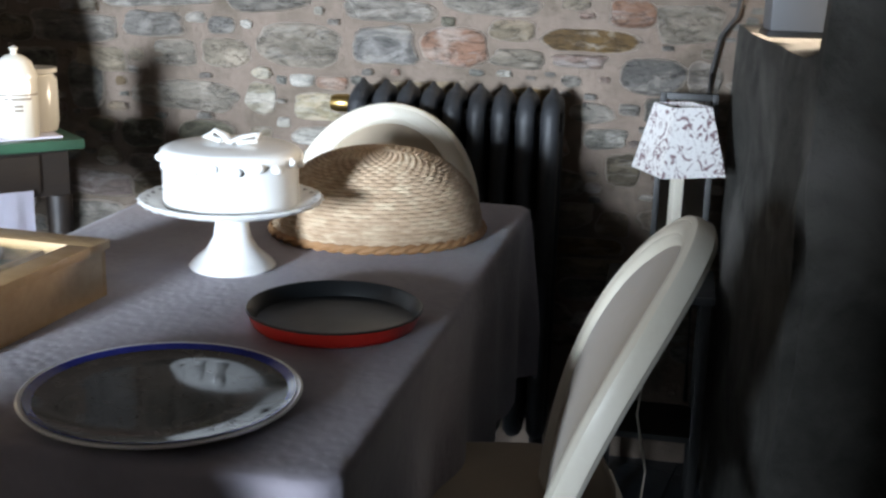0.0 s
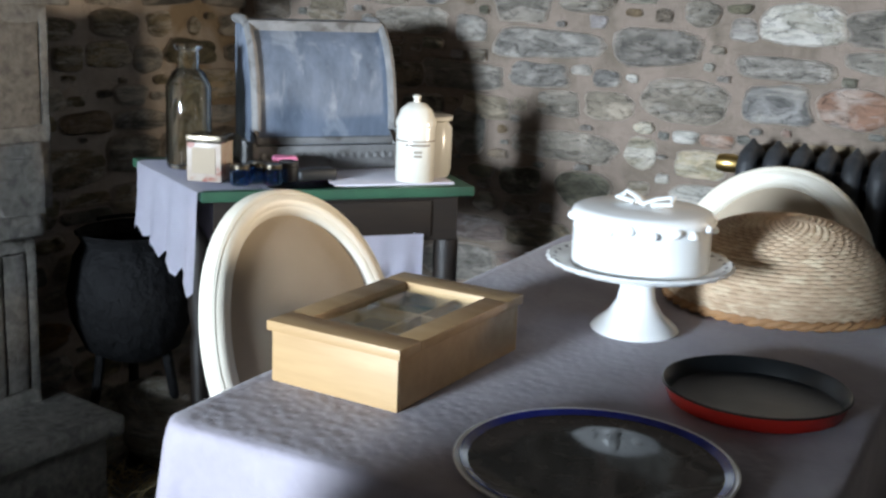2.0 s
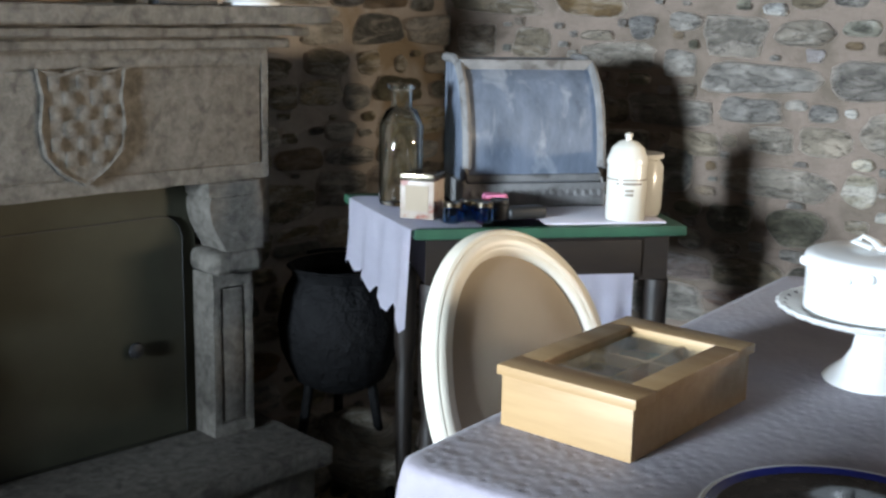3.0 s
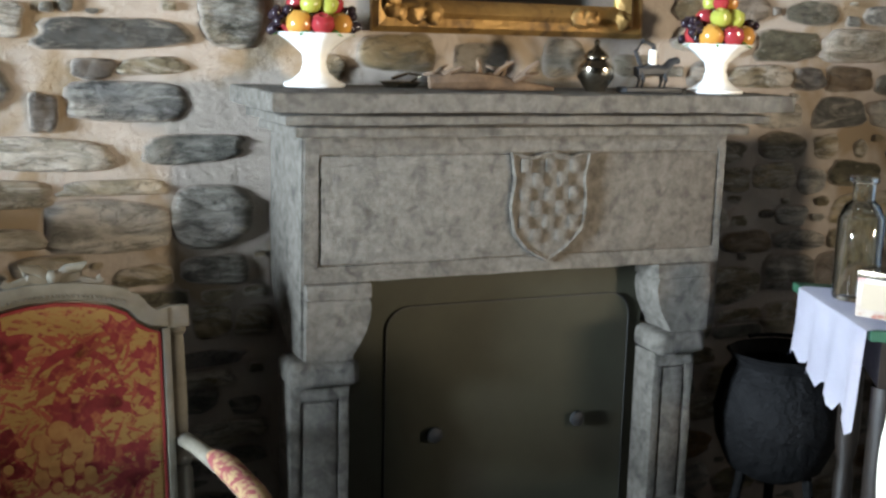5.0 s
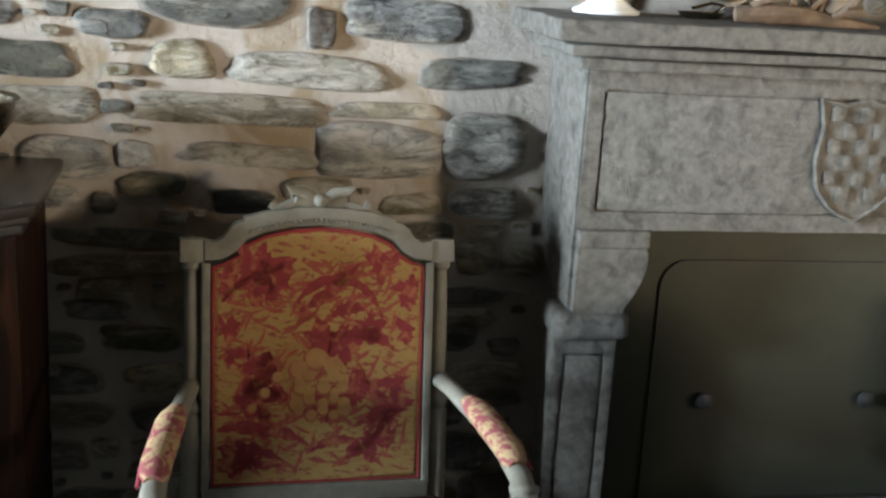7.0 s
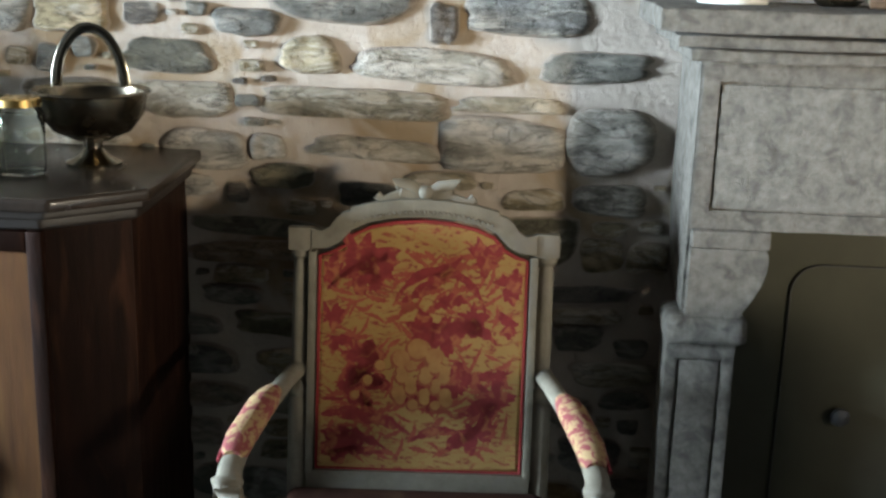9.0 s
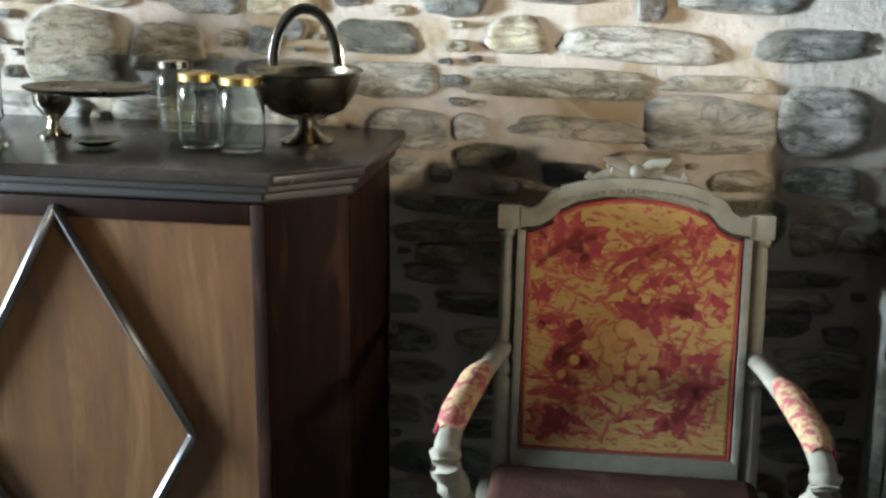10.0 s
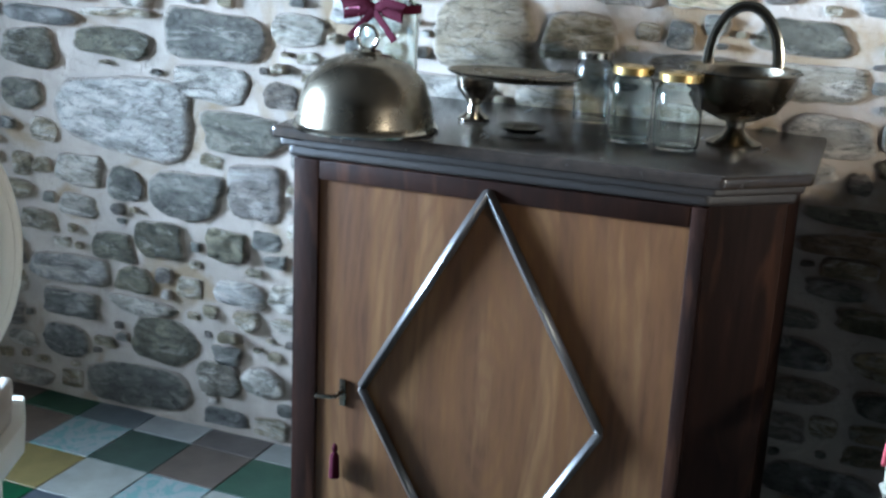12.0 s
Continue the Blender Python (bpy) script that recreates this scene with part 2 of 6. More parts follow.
M_SILVER = mat("tarnished_silver", (0.62, 0.58, 0.50), (0.30, 0.255, 0.185), 7, 0.15, metal=1.0, bump=0.03, bscale=40, rvar=0.1)
M_DULL = mat("dull_pewter", (0.29, 0.25, 0.19), (0.13, 0.11, 0.078), 8, 0.26, metal=1.0, bump=0.04, bscale=40)
M_ZINC = mat("blue_grey_zinc", (0.194, 0.23, 0.295), (0.0864, 0.108, 0.144), 9, 0.55, metal=0.2, bump=0.2, bscale=40, stretch=(1.6, 1.6, 0.6),
             c3=(0.288, 0.317, 0.36), s3=13, lo=0.54, hi=0.72)
M_ZINC_FRAME = mat("chipped_grey_paint", (0.223, 0.217, 0.211), (0.136, 0.133, 0.13), 14, 0.7, bump=0.25,
                   c3=(0.0806, 0.0744, 0.0682), s3=16, lo=0.55, hi=0.68)
M_RED = mat("red_enamel", (0.42, 0.022, 0.014), (0.34, 0.016, 0.01), 5, 0.3, bump=0.0)
M_NONSTICK = mat("black_nonstick", (0.009, 0.011, 0.012), (0.006, 0.007, 0.008), 9, 0.34, bump=0.05, bscale=120)
M_WICKER = mat("natural_wicker", (0.50, 0.365, 0.245), (0.34, 0.235, 0.145), 30, 0.65, bump=0.25, bscale=150, stretch=(1, 1, 3),
               c3=(0.56, 0.45, 0.31), s3=24, lo=0.5, hi=0.7)
M_WICKER_RIM = mat("rim_cane", (0.40, 0.22, 0.10), (0.30, 0.15, 0.065), 20, 0.6, bump=0.2)
M_BRASS = mat("brass", (0.62, 0.43, 0.16), (0.45, 0.3, 0.11), 10, 0.3, metal=1.0, bump=0.03)
M_GILT = mat("worn_gilding", (0.42, 0.255, 0.085), (0.22, 0.125, 0.045), 14, 0.42, metal=0.65, bump=0.4, bscale=70,
             c3=(0.09, 0.055, 0.03), s3=18, lo=0.55, hi=0.7)
M_GLASS = glass("clear_glass")
M_BLUEGLASS = glass("blue_glass", (0.25, 0.5, 0.85))
M_MIRROR = mat("mirror_silvering", (0.85, 0.85, 0.84), (0.8, 0.8, 0.79), 3, 0.03, metal=1.0, bump=0, rvar=0.02)
M_PURPLE = mat("burgundy_ribbon", (0.045, 0.004, 0.012), (0.03, 0.003, 0.008), 9, 0.85, bump=0.1, spec=0.08)
M_PINKTAG = mat("pink_label", (0.72, 0.22, 0.38), (0.62, 0.18, 0.32), 9, 0.6, bump=0)
M_BLACK = mat("black_paint", (0.02, 0.02, 0.02), (0.014, 0.014, 0.014), 6, 0.5, bump=0.05)
M_GREYBOX = mat("grey_plastic", (0.19, 0.195, 0.205), (0.16, 0.165, 0.175), 4, 0.5, bump=0.02)
M_PAPER = mat("label_print", (0.2, 0.16, 0.13), (0.16, 0.13, 0.1), 9, 0.8, bump=0)
M_TIN = mat("printed_tin", (0.384, 0.322, 0.26), (0.31, 0.236, 0.186), 30, 0.45, bump=0.0, c3=(0.248, 0.0806, 0.0496), s3=22, lo=0.56, hi=0.62)
M_STRAW = mat("dry_straw", (0.4, 0.32, 0.16), (0.3, 0.23, 0.11), 20, 0.85, bump=0.1)
M_TWIG = mat("dry_twig", (0.2, 0.135, 0.085), (0.07, 0.045, 0.03), 20, 0.9, bump=0.3)
M_COTTON = mat("lavender_white_cotton", (0.62, 0.60, 0.68), (0.54, 0.52, 0.6), 9, 0.9, bump=0.3, bscale=250, sheen=0.2)
M_CABLE = mat("black_cable", (0.025, 0.022, 0.02), None, 5, 0.5, bump=0)


def pattern_mat(name, ground, ink, scale, lo, hi, rough=0.85, fine=3.0, ground2=None, bump=0.2, bscale=300.0, distort=1.6, rvar=0.12, spec=None):
    """A printed cloth or glaze: distorted blots of ink with finer sprigs over a plain ground."""
    m = mat(name, ground, ground2, 3, rough, bump=bump, bscale=bscale, rvar=rvar, spec=spec)
    nt = m.node_tree
    n, link = nt.nodes, nt.links.new
    p = n["Principled BSDF"]
    src = p.inputs["Base Color"].links[0].from_socket
    tc = n.new("ShaderNodeTexCoord")
    last = src
    for sc, a, b, d, amount in ((scale, lo, hi, distort, 0.92), (scale * fine, lo + 0.05, hi + 0.06, 0.8, 0.75)):
        q = n.new("ShaderNodeTexNoise")
        q.inputs["Scale"].default_value, q.inputs["Detail"].default_value, q.inputs["Distortion"].default_value = sc, 6, d
        q.inputs["Roughness"].default_value = 0.62
        link(tc.outputs["Object"], q.inputs["Vector"])
        r = n.new("ShaderNodeMapRange")
        r.inputs["From Min"].default_value, r.inputs["From Max"].default_value = a, b
        r.inputs["To Max"].default_value = amount
        link(q.outputs["Fac"], r.inputs["Value"])
        x = n.new("ShaderNodeMix")
        x.data_type = "RGBA"
        x.inputs[7].default_value = (*ink, 1)
        link(r.outputs[0], x.inputs[0])
        link(last, x.inputs[6])
        last = x.outputs[2]
    link(last, p.inputs["Base Color"])
    return m


M_TOILE = mat("red_and_yellow_toile", (0.40, 0.25, 0.08), (0.31, 0.18, 0.055), 5, 0.85, bump=0.2, bscale=300)


def add_leaves(m, ink, scale, along, lo, hi, amount):
    """Engraved leaves: warped blots of ink broken by hatching along a slant."""
    nt = m.node_tree
    n, link = nt.nodes, nt.links.new
    p = n["Principled BSDF"]
    src = p.inputs["Base Color"].links[0].from_socket
    tc, mp = n.new("ShaderNodeTexCoord"), n.new("ShaderNodeMapping")
    mp.inputs["Rotation"].default_value = (0, radians(along), 0)
    mp.inputs["Scale"].default_value = (1, 1, 2.3)
    link(tc.outputs["Object"], mp.inputs["Vector"])
    q, hatch = n.new("ShaderNodeTexNoise"), n.new("ShaderNodeTexNoise")
    q.inputs["Scale"].default_value, q.inputs["Detail"].default_value, q.inputs["Distortion"].default_value = scale, 3, 2.2
    hatch.inputs["Scale"].default_value, hatch.inputs["Detail"].default_value = scale * 5, 3
    hatch.inputs["Distortion"].default_value = 1.0
    link(mp.outputs[0], q.inputs["Vector"]), link(mp.outputs[0], hatch.inputs["Vector"])
    r, k, mul, x = n.new("ShaderNodeMapRange"), n.new("ShaderNodeMapRange"), n.new("ShaderNodeMath"), n.new("ShaderNodeMix")
    r.inputs["From Min"].default_value, r.inputs["From Max"].default_value, r.inputs["To Max"].default_value = lo, hi, amount
    k.inputs["From Min"].default_value, k.inputs["From Max"].default_value, k.inputs["To Min"].default_value = 0.40, 0.55, 0.2
    mul.operation = "MULTIPLY"
    x.data_type = "RGBA"
    x.inputs[7].default_value = (*ink, 1)
    link(q.outputs["Fac"], r.inputs["Value"]), link(hatch.outputs["Fac"], k.inputs["Value"])
    link(r.outputs[0], mul.inputs[0]), link(k.outputs[0], mul.inputs[1])
    link(mul.outputs[0], x.inputs[0]), link(src, x.inputs[6])
    link(x.outputs[2], p.inputs["Base Color"])


add_leaves(M_TOILE, (0.23, 0.032, 0.028), 17, 35, 0.54, 0.58, 0.9)
add_leaves(M_TOILE, (0.33, 0.09, 0.04), 26, -30, 0.56, 0.62, 0.7)


M_PAD = pattern_mat("pale_toile", (0.35, 0.24, 0.12), (0.19, 0.03, 0.04), 24, 0.48, 0.54, ground2=(0.28, 0.18, 0.08))
M_PAD_BRAID = mat("red_gimp", (0.32, 0.045, 0.06), (0.25, 0.03, 0.04), 30, 0.8)
# red seat cloth, its colour lowered to include the shade over the seat
M_SEAT = mat("shaded_dark_red_cloth", (0.045, 0.018, 0.012), (0.026, 0.012, 0.009), 14, 0.85, spec=0.1, bump=0.3, bscale=200, c3=(0.065, 0.035, 0.02), s3=8, lo=0.55, hi=0.7)
M_SHADE = pattern_mat("rose_print_cotton", (0.88, 0.86, 0.84), (0.19, 0.09, 0.10), 40, 0.545, 0.59, ground2=(0.84, 0.82, 0.8))
M_PLATTER = pattern_mat("brown_transfer_print", (0.006, 0.005, 0.007), (0.045, 0.04, 0.034), 22, 0.54, 0.6, rough=0.05, bump=0, rvar=0.02, spec=0.09)
M_BLUEBAND = mat("cobalt_band", (0.02, 0.03, 0.22), (0.03, 0.045, 0.3), 40, 0.15, bump=0, rvar=0.04)


def cloth_mat():
    m = mat("grey_damask_cloth", (0.33, 0.30, 0.335), (0.27, 0.245, 0.28), 9, 0.85, bump=0.0, sheen=0.15)
    nt = m.node_tree
    n, link = nt.nodes, nt.links.new
    tc = n.new("ShaderNodeTexCoord")
    v = n.new("ShaderNodeTexVoronoi")
    v.feature = "SMOOTH_F1"
    v.inputs["Scale"].default_value = 62
    q = n.new("ShaderNodeTexNoise")
    q.inputs["Scale"].default_value, q.inputs["Detail"].default_value, q.inputs["Distortion"].default_value = 14, 5, 1.2
    link(tc.outputs["Object"], v.inputs["Vector"])
    link(tc.outputs["Object"], q.inputs["Vector"])
    add = n.new("ShaderNodeMath")
    add.operation = "ADD"
    link(v.outputs["Distance"], add.inputs[0])
    link(q.outputs["Fac"], add.inputs[1])
    b = n.new("ShaderNodeBump")
    b.inputs["Strength"].default_value, b.inputs["Distance"].default_value = 0.3, 0.005
    link(add.outputs[0], b.inputs["Height"])
    link(b.outputs[0], n["Principled BSDF"].inputs["Normal"])
    return m


M_CLOTH = cloth_mat()
TILE_COLOURS = [("grey_blue_tile", (0.12, 0.14, 0.145)), ("green_tile", (0.014, 0.075, 0.033)), ("cream_tile", (0.33, 0.33, 0.30)),
                ("brown_grey_tile", (0.15, 0.12, 0.10)), ("ochre_tile", (0.24, 0.19, 0.085)), ("slate_tile", (0.08, 0.09, 0.10))]
M_TILES = [mat(nm, [v * 0.75 for v in c], [v * 0.55 for v in c], 14, 0.4, bump=0.08, bscale=60, rand=0.15, c3=[v * 0.5 for v in c], s3=9, lo=0.56, hi=0.75)
           for nm, c in TILE_COLOURS]
M_TILE_PATTERN = pattern_mat("patterned_cement_tile", (0.24, 0.26, 0.255), (0.10, 0.20, 0.19), 16, 0.5, 0.54, rough=0.45, bump=0.05)
M_GROUT = mat("floor_bed", (0.12, 0.11, 0.1), (0.08, 0.075, 0.07), 9, 0.9)

# ---- mesh helpers ----


def part(name, bm, material, parent=None, label="", smooth=40.0):
    me = bpy.data.meshes.new(name)
    bm.normal_update()
    bm.to_mesh(me)
    bm.free()
    me.materials.append(material)
    if smooth:
        me.shade_smooth()
        me.set_sharp_from_angle(angle=radians(smooth))
    ob = new(name, me)
    ob.parent = parent
    return tagged(ob, label)


def thing(name, m, label, category, group="", kind=""):
    ob = new(name)
    ob.matrix_world = m
    ob.empty_display_size = 0.05
    return tagged(ob, label, category, group, kind)


def box(bm, x0, x1, y0, y1, z0, z1, bevel=0.0, seg=2, m=None):
    r = bmesh.ops.create_cube(bm, size=1)
    vs = r["verts"]
    bmesh.ops.scale(bm, vec=(x1 - x0, y1 - y0, z1 - z0), verts=vs)
    bmesh.ops.translate(bm, vec=((x0 + x1) / 2, (y0 + y1) / 2, (z0 + z1) / 2), verts=vs)
    if m is not None:
        bmesh.ops.transform(bm, matrix=m, verts=vs)
    if bevel:
        es = list({e for v in vs for e in v.link_edges})
        bmesh.ops.bevel(bm, geom=es, offset=bevel, segments=seg, profile=0.6, affect="EDGES")
    return bm


def boxed(*a, **k):
    return box(bmesh.new(), *a, **k)


def lathe(profile, seg=40, sx=1.0, sy=1.0, at=(0, 0, 0), wave=None, bm=None):
    """A turned shape from (radius, z) pairs; wave(angle, radius, z) may alter the radius."""
    bm = bm or bmesh.new()
    rings = []
    for r, z in profile:
        if r < 1e-5:
            rings.append([bm.verts.new((at[0], at[1], at[2] + z))])
            continue
        ring = []
        for i in range(seg):
            a = 2 * math.pi * i / seg
            q = r if wave is None else wave(a, r, z)
            ring.append(bm.verts.new((at[0] + q * math.cos(a) * sx, at[1] + q * math.sin(a) * sy, at[2] + z)))
        rings.append(ring)
    for a, b in zip(rings, rings[1:]):
        for i in range(seg):
            j = (i + 1) % seg
            if len(a) == 1 and len(b) == 1:
                continue
            if len(a) == 1:
                bm.faces.new((a[0], b[j], b[i]))
            elif len(b) == 1:
                bm.faces.new((a[i], a[j], b[0]))
            else:
                bm.faces.new((a[i], a[j], b[j], b[i]))
    bmesh.ops.recalc_face_normals(bm, faces=bm.faces)
    return bm


def sweep(points, section, closed=False, up=(0, 0, 1), bm=None, scales=None):
    """Carries a closed section of (side, up) pairs along a line of points."""
    bm = bm or bmesh.new()
    pts = [Vector(p) for p in points]
    n = len(pts)
    rings = []
    for i, p in enumerate(pts):
        a = pts[(i - 1) % n] if closed or i else pts[0]
        b = pts[(i + 1) % n] if closed or i < n - 1 else pts[-1]
        d = (b - a).normalized()
        side = d.cross(Vector(up))
        if side.length < 1e-4:
            side = d.cross(Vector((0, 1, 0.01)))
        side.normalize()
        top = side.cross(d)
        k = scales[i] if scales else 1.0
        rings.append([bm.verts.new(p + side * s * k + top * t * k) for s, t in section])
    m = len(section)
    pairs = list(zip(rings, rings[1:])) + ([(rings[-1], rings[0])] if closed else [])
    for a, b in pairs:
        for i in range(m):
            j = (i + 1) % m
            bm.faces.new((a[i], a[j], b[j], b[i]))
    if not closed:
        bm.faces.new(list(reversed(rings[0])))
        bm.faces.new(rings[-1])
    bmesh.ops.recalc_face_normals(bm, faces=bm.faces)
    return bm


def circle(r, n=10, sx=1.0, sy=1.0):
    return [(r * sx * math.cos(2 * math.pi * i / n), r * sy * math.sin(2 * math.pi * i / n)) for i in range(n)]


def extrude_outline(outline, y0, y1, bm=None, bevel=0.0, seg=2, axis="y"):
    """A plate from an outline in the x-z plane, between two depths."""
    bm = bm or bmesh.new()
    back = [bm.verts.new((x, y1, z)) for x, z in outline]
    front = [bm.verts.new((x, y0, z)) for x, z in outline]
    f1, f2 = bm.faces.new(front), bm.faces.new(list(reversed(back)))
    n = len(outline)
    for i in range(n):
        j = (i + 1) % n
        bm.faces.new((front[j], front[i], back[i], back[j]))
    bmesh.ops.recalc_face_normals(bm, faces=bm.faces)
    if bevel:
        es = list(f1.edges) + list(f2.edges)
        bmesh.ops.bevel(bm, geom=es, offset=bevel, segments=seg, profile=0.6, affect="EDGES")
    return bm


def ball(r, at=(0, 0, 0), sx=1, sy=1, sz=1, bm=None, sub=2):
    bm = bm or bmesh.new()
    res = bmesh.ops.create_icosphere(bm, subdivisions=sub, radius=r)
    bmesh.ops.scale(bm, vec=(sx, sy, sz), verts=res["verts"])
    bmesh.ops.translate(bm, vec=at, verts=res["verts"])
    return bm


def bumpy(bm, amount, freq, seed=0.0):
    for v in bm.verts:
        p = v.co * freq + Vector((seed, seed * 1.7, -seed))
        v.co += Vector(noise.noise_vector(p)) * amount
    return bm

# ---- setting ----
XW = -2.98          # face of the fireplace wall
A0 = Vector((-1.0, 3.02, 0))
UA = Vector((math.cos(radians(10)), math.sin(radians(10)), 0))
NA = Vector((math.sin(radians(10)), -math.cos(radians(10)), 0))
rng = random.Random(7)


def on_west(s, z, out):
    return Vector((XW + out, s, z))


def on_north(s, z, out):
    return A0 + UA * s + NA * out + Vector((0, 0, z))


def rough_wall(name, place, s0, s1, z0, z1, thick, material, label, step=0.05, amount=0.008):
    """A wall slab whose room face is an uneven mortar bed."""
    bm = bmesh.new()
    ns, nz = int((s1 - s0) / step), int((z1 - z0) / step)
    grid = [[bm.verts.new(place(s0 + (s1 - s0) * i / ns, z0 + (z1 - z0) * j / nz,
                                amount * noise.noise(Vector((i * 0.31, j * 0.37, len(name))))))
             for j in range(nz + 1)] for i in range(ns + 1)]
    for i in range(ns):
        for j in range(nz):
            bm.faces.new((grid[i][j], grid[i + 1][j], grid[i + 1][j + 1], grid[i][j + 1]))
    back = [bm.verts.new(place(s, z, -thick)) for s, z in ((s0, z0), (s1, z0), (s1, z1), (s0, z1))]
    bm.faces.new(list(reversed(back)))
    edges = [[grid[i][0] for i in range(ns + 1)], [grid[ns][j] for j in range(nz + 1)],
             [grid[i][nz] for i in range(ns, -1, -1)], [grid[0][j] for j in range(nz, -1, -1)]]
    for k, e in enumerate(edges):
        bm.faces.new([back[k], *[v for v in e], back[(k + 1) % 4]])
    bmesh.ops.recalc_face_normals(bm, faces=bm.faces)
    return tagged(part(name, bm, material), label, "wall", kind="structure")


wall_west = rough_wall("wall_west", on_west, -5.1, 3.3, 0, 2.5, 0.35, M_MORTAR, "rubble stone wall with sandy lime mortar")
wall_north = rough_wall("wall_north", on_north, -2.05, 0.93, 0, 2.5, 0.35, M_MORTAR_GREY, "rubble stone wall with pinkish mortar joints")


def stone_mesh(place, s, z, w, h, depth, seed):
    """One field stone, nearly flush: an uneven outline that rises softly out of the mortar smeared over its edge."""
    r = random.Random(seed)
    n, power = 24, r.uniform(2.4, 6.0)
    lean, taper, rise = r.uniform(-0.05, 0.05), r.uniform(-0.16, 0.16), r.uniform(-0.12, 0.12)
    far = Vector((r.uniform(0, 50), r.uniform(0, 50), 0))
    outline = []
    for i in range(n):
        a = 2 * math.pi * i / n
        c, q = math.cos(a), math.sin(a)
        k = (abs(c) ** power + abs(q) ** power) ** (-1 / power)
        k *= 1 + 0.16 * noise.noise(Vector((c * 1.3, q * 1.3, 0)) + far) + 0.07 * noise.noise(Vector((c * 4, q * 4, 0)) + far)
        u, v = c * k, q * k
        x, y = u * (1 + taper * v) * w / 2, v * (1 + rise * u) * h / 2
        outline.append((x * math.cos(lean) - y * math.sin(lean), x * math.sin(lean) + y * math.cos(lean)))
    verts, faces, rims = [], [], []
    for scale, out, rim in ((1.09, -0.012, 1.0), (1.02, depth * 0.45, 0.75), (0.9, depth, 0.2), (0.62, depth * r.uniform(0.9, 1.2), 0.0), (0.3, depth * r.uniform(0.9, 1.2), 0.0)):
        for x, y in outline:
            e = noise.noise(Vector(((s + x * scale) * 30, (z + y * scale) * 30, seed * 9)))
            verts.append(place(s + x * scale, z + y * scale, out + e * depth * (0.65 if scale < 0.95 else 0.2)))
            rims.append(rim)
    verts.append(place(s, z, depth * r.uniform(0.9, 1.2)))
    rims.append(0.0)
    for k in range(4):
        for i in range(n):
            j = (i + 1) % n
            faces.append((k * n + i, k * n + j, k * n + n + j, k * n + n + i))
    faces += [(4 * n + i, 4 * n + (i + 1) % n, 5 * n) for i in range(n)]
    return rimmed("stone", verts, faces, rims)


def rimmed(name, verts, faces, rims):
    me = bpy.data.meshes.new(name)
    me.from_pydata([tuple(v) for v in verts], [], faces)
    me.update()
    me.shade_smooth()
    me.attributes.new("rim", "FLOAT", "POINT").data.foreach_set("value", rims)
    return me


def lay_stones(wall, place, heroes, area, blocked, kinds, course, sizes, limit, gap, seed):
    """Sets the large stones first, then fills the rest of the area with smaller ones."""
    r = random.Random(seed)
    laid, laid_obs = [], []

    def clear(s, z, w, h):
        if any(s + w / 2 > b[0] and s - w / 2 < b[1] and z + h / 2 > b[2] and z - h / 2 < b[3] for b in blocked):
            return False
        return all(abs(s - a) > (w + c) / 2 + gap or abs(z - b) > (h + d) / 2 + gap * 0.8 for a, b, c, d in laid)

    def lay(s, z, w, h, material):
        laid.append((s, z, w, h))
        me = stone_mesh(place, s, z, w, h, r.uniform(0.006, 0.018), r.random())
        me.materials.append(material)
        ob = new("stone", me)
        ob.parent = wall
        laid_obs.append((ob, w * h))

    for tone, rows in heroes:
        for s, z, w, h in rows:
            lay(s, z, w, h, tone)
    names, weights = [k for k, _ in kinds], [v for _, v in kinds]
    z = area[2]
    while z < area[3]:
        ch = r.uniform(*course)
        x = area[0] + r.uniform(0, 0.1)
        while x < area[1]:
            w = min(ch * r.uniform(1.1, 3.4), 0.34)
            zz, hh = z + ch / 2 + r.uniform(-0.012, 0.012), ch * r.uniform(0.82, 1.0)
            bits = [(x + w / 2, zz, w, hh)]
            if ch > 0.1 and r.random() < 0.25:
                bits = [(x + w / 2, zz - hh * 0.26, w, hh * 0.44), (x + w / 2 + r.uniform(-0.02, 0.02), zz + hh * 0.26, w * 0.9, hh * 0.42)]
            for bit in bits:
                for shrink in (1.0, 0.7, 0.45):
                    q = (bit[0], bit[1], bit[2] * shrink, bit[3] * (shrink ** 0.5))
                    if clear(*q):
                        lay(*q, r.choices(names, weights)[0])
                        break
            x += w + gap + r.uniform(0, gap)
        z += ch + gap
    for w0, w1, tries in sizes:
        for _ in range(tries):
            w = r.uniform(w0, w1)
            h = w * r.uniform(0.4, 0.85)
            s, z = r.uniform(area[0] + w / 2, area[1] - w / 2), r.uniform(area[2], area[3])
            if clear(s, z, w, h):
                lay(s, z, w, h, r.choices(names, weights)[0])
    # the smallest beyond the first 300 become one joined part
    laid_obs.sort(key=lambda q: -q[1])
    rest = {}
    for ob, _ in laid_obs[limit:]:
        rest.setdefault(ob.data.materials[0], []).append(ob)
    for material, obs in rest.items():
        vs, fs, rims = [], [], []
        for ob in obs:
            k = len(vs)
            rims += [v.value for v in ob.data.attributes["rim"].data]
            vs += [tuple(v.co) for v in ob.data.vertices]
            fs += [tuple(i + k for i in p.vertices) for p in ob.data.polygons]
            bpy.data.objects.remove(ob)
        me = rimmed("pinning_stones", vs, fs, rims)
        me.materials.append(material)
        ob = new("pinning_stones", me)
        ob.parent = wall
        tagged(ob, kind="stuff")


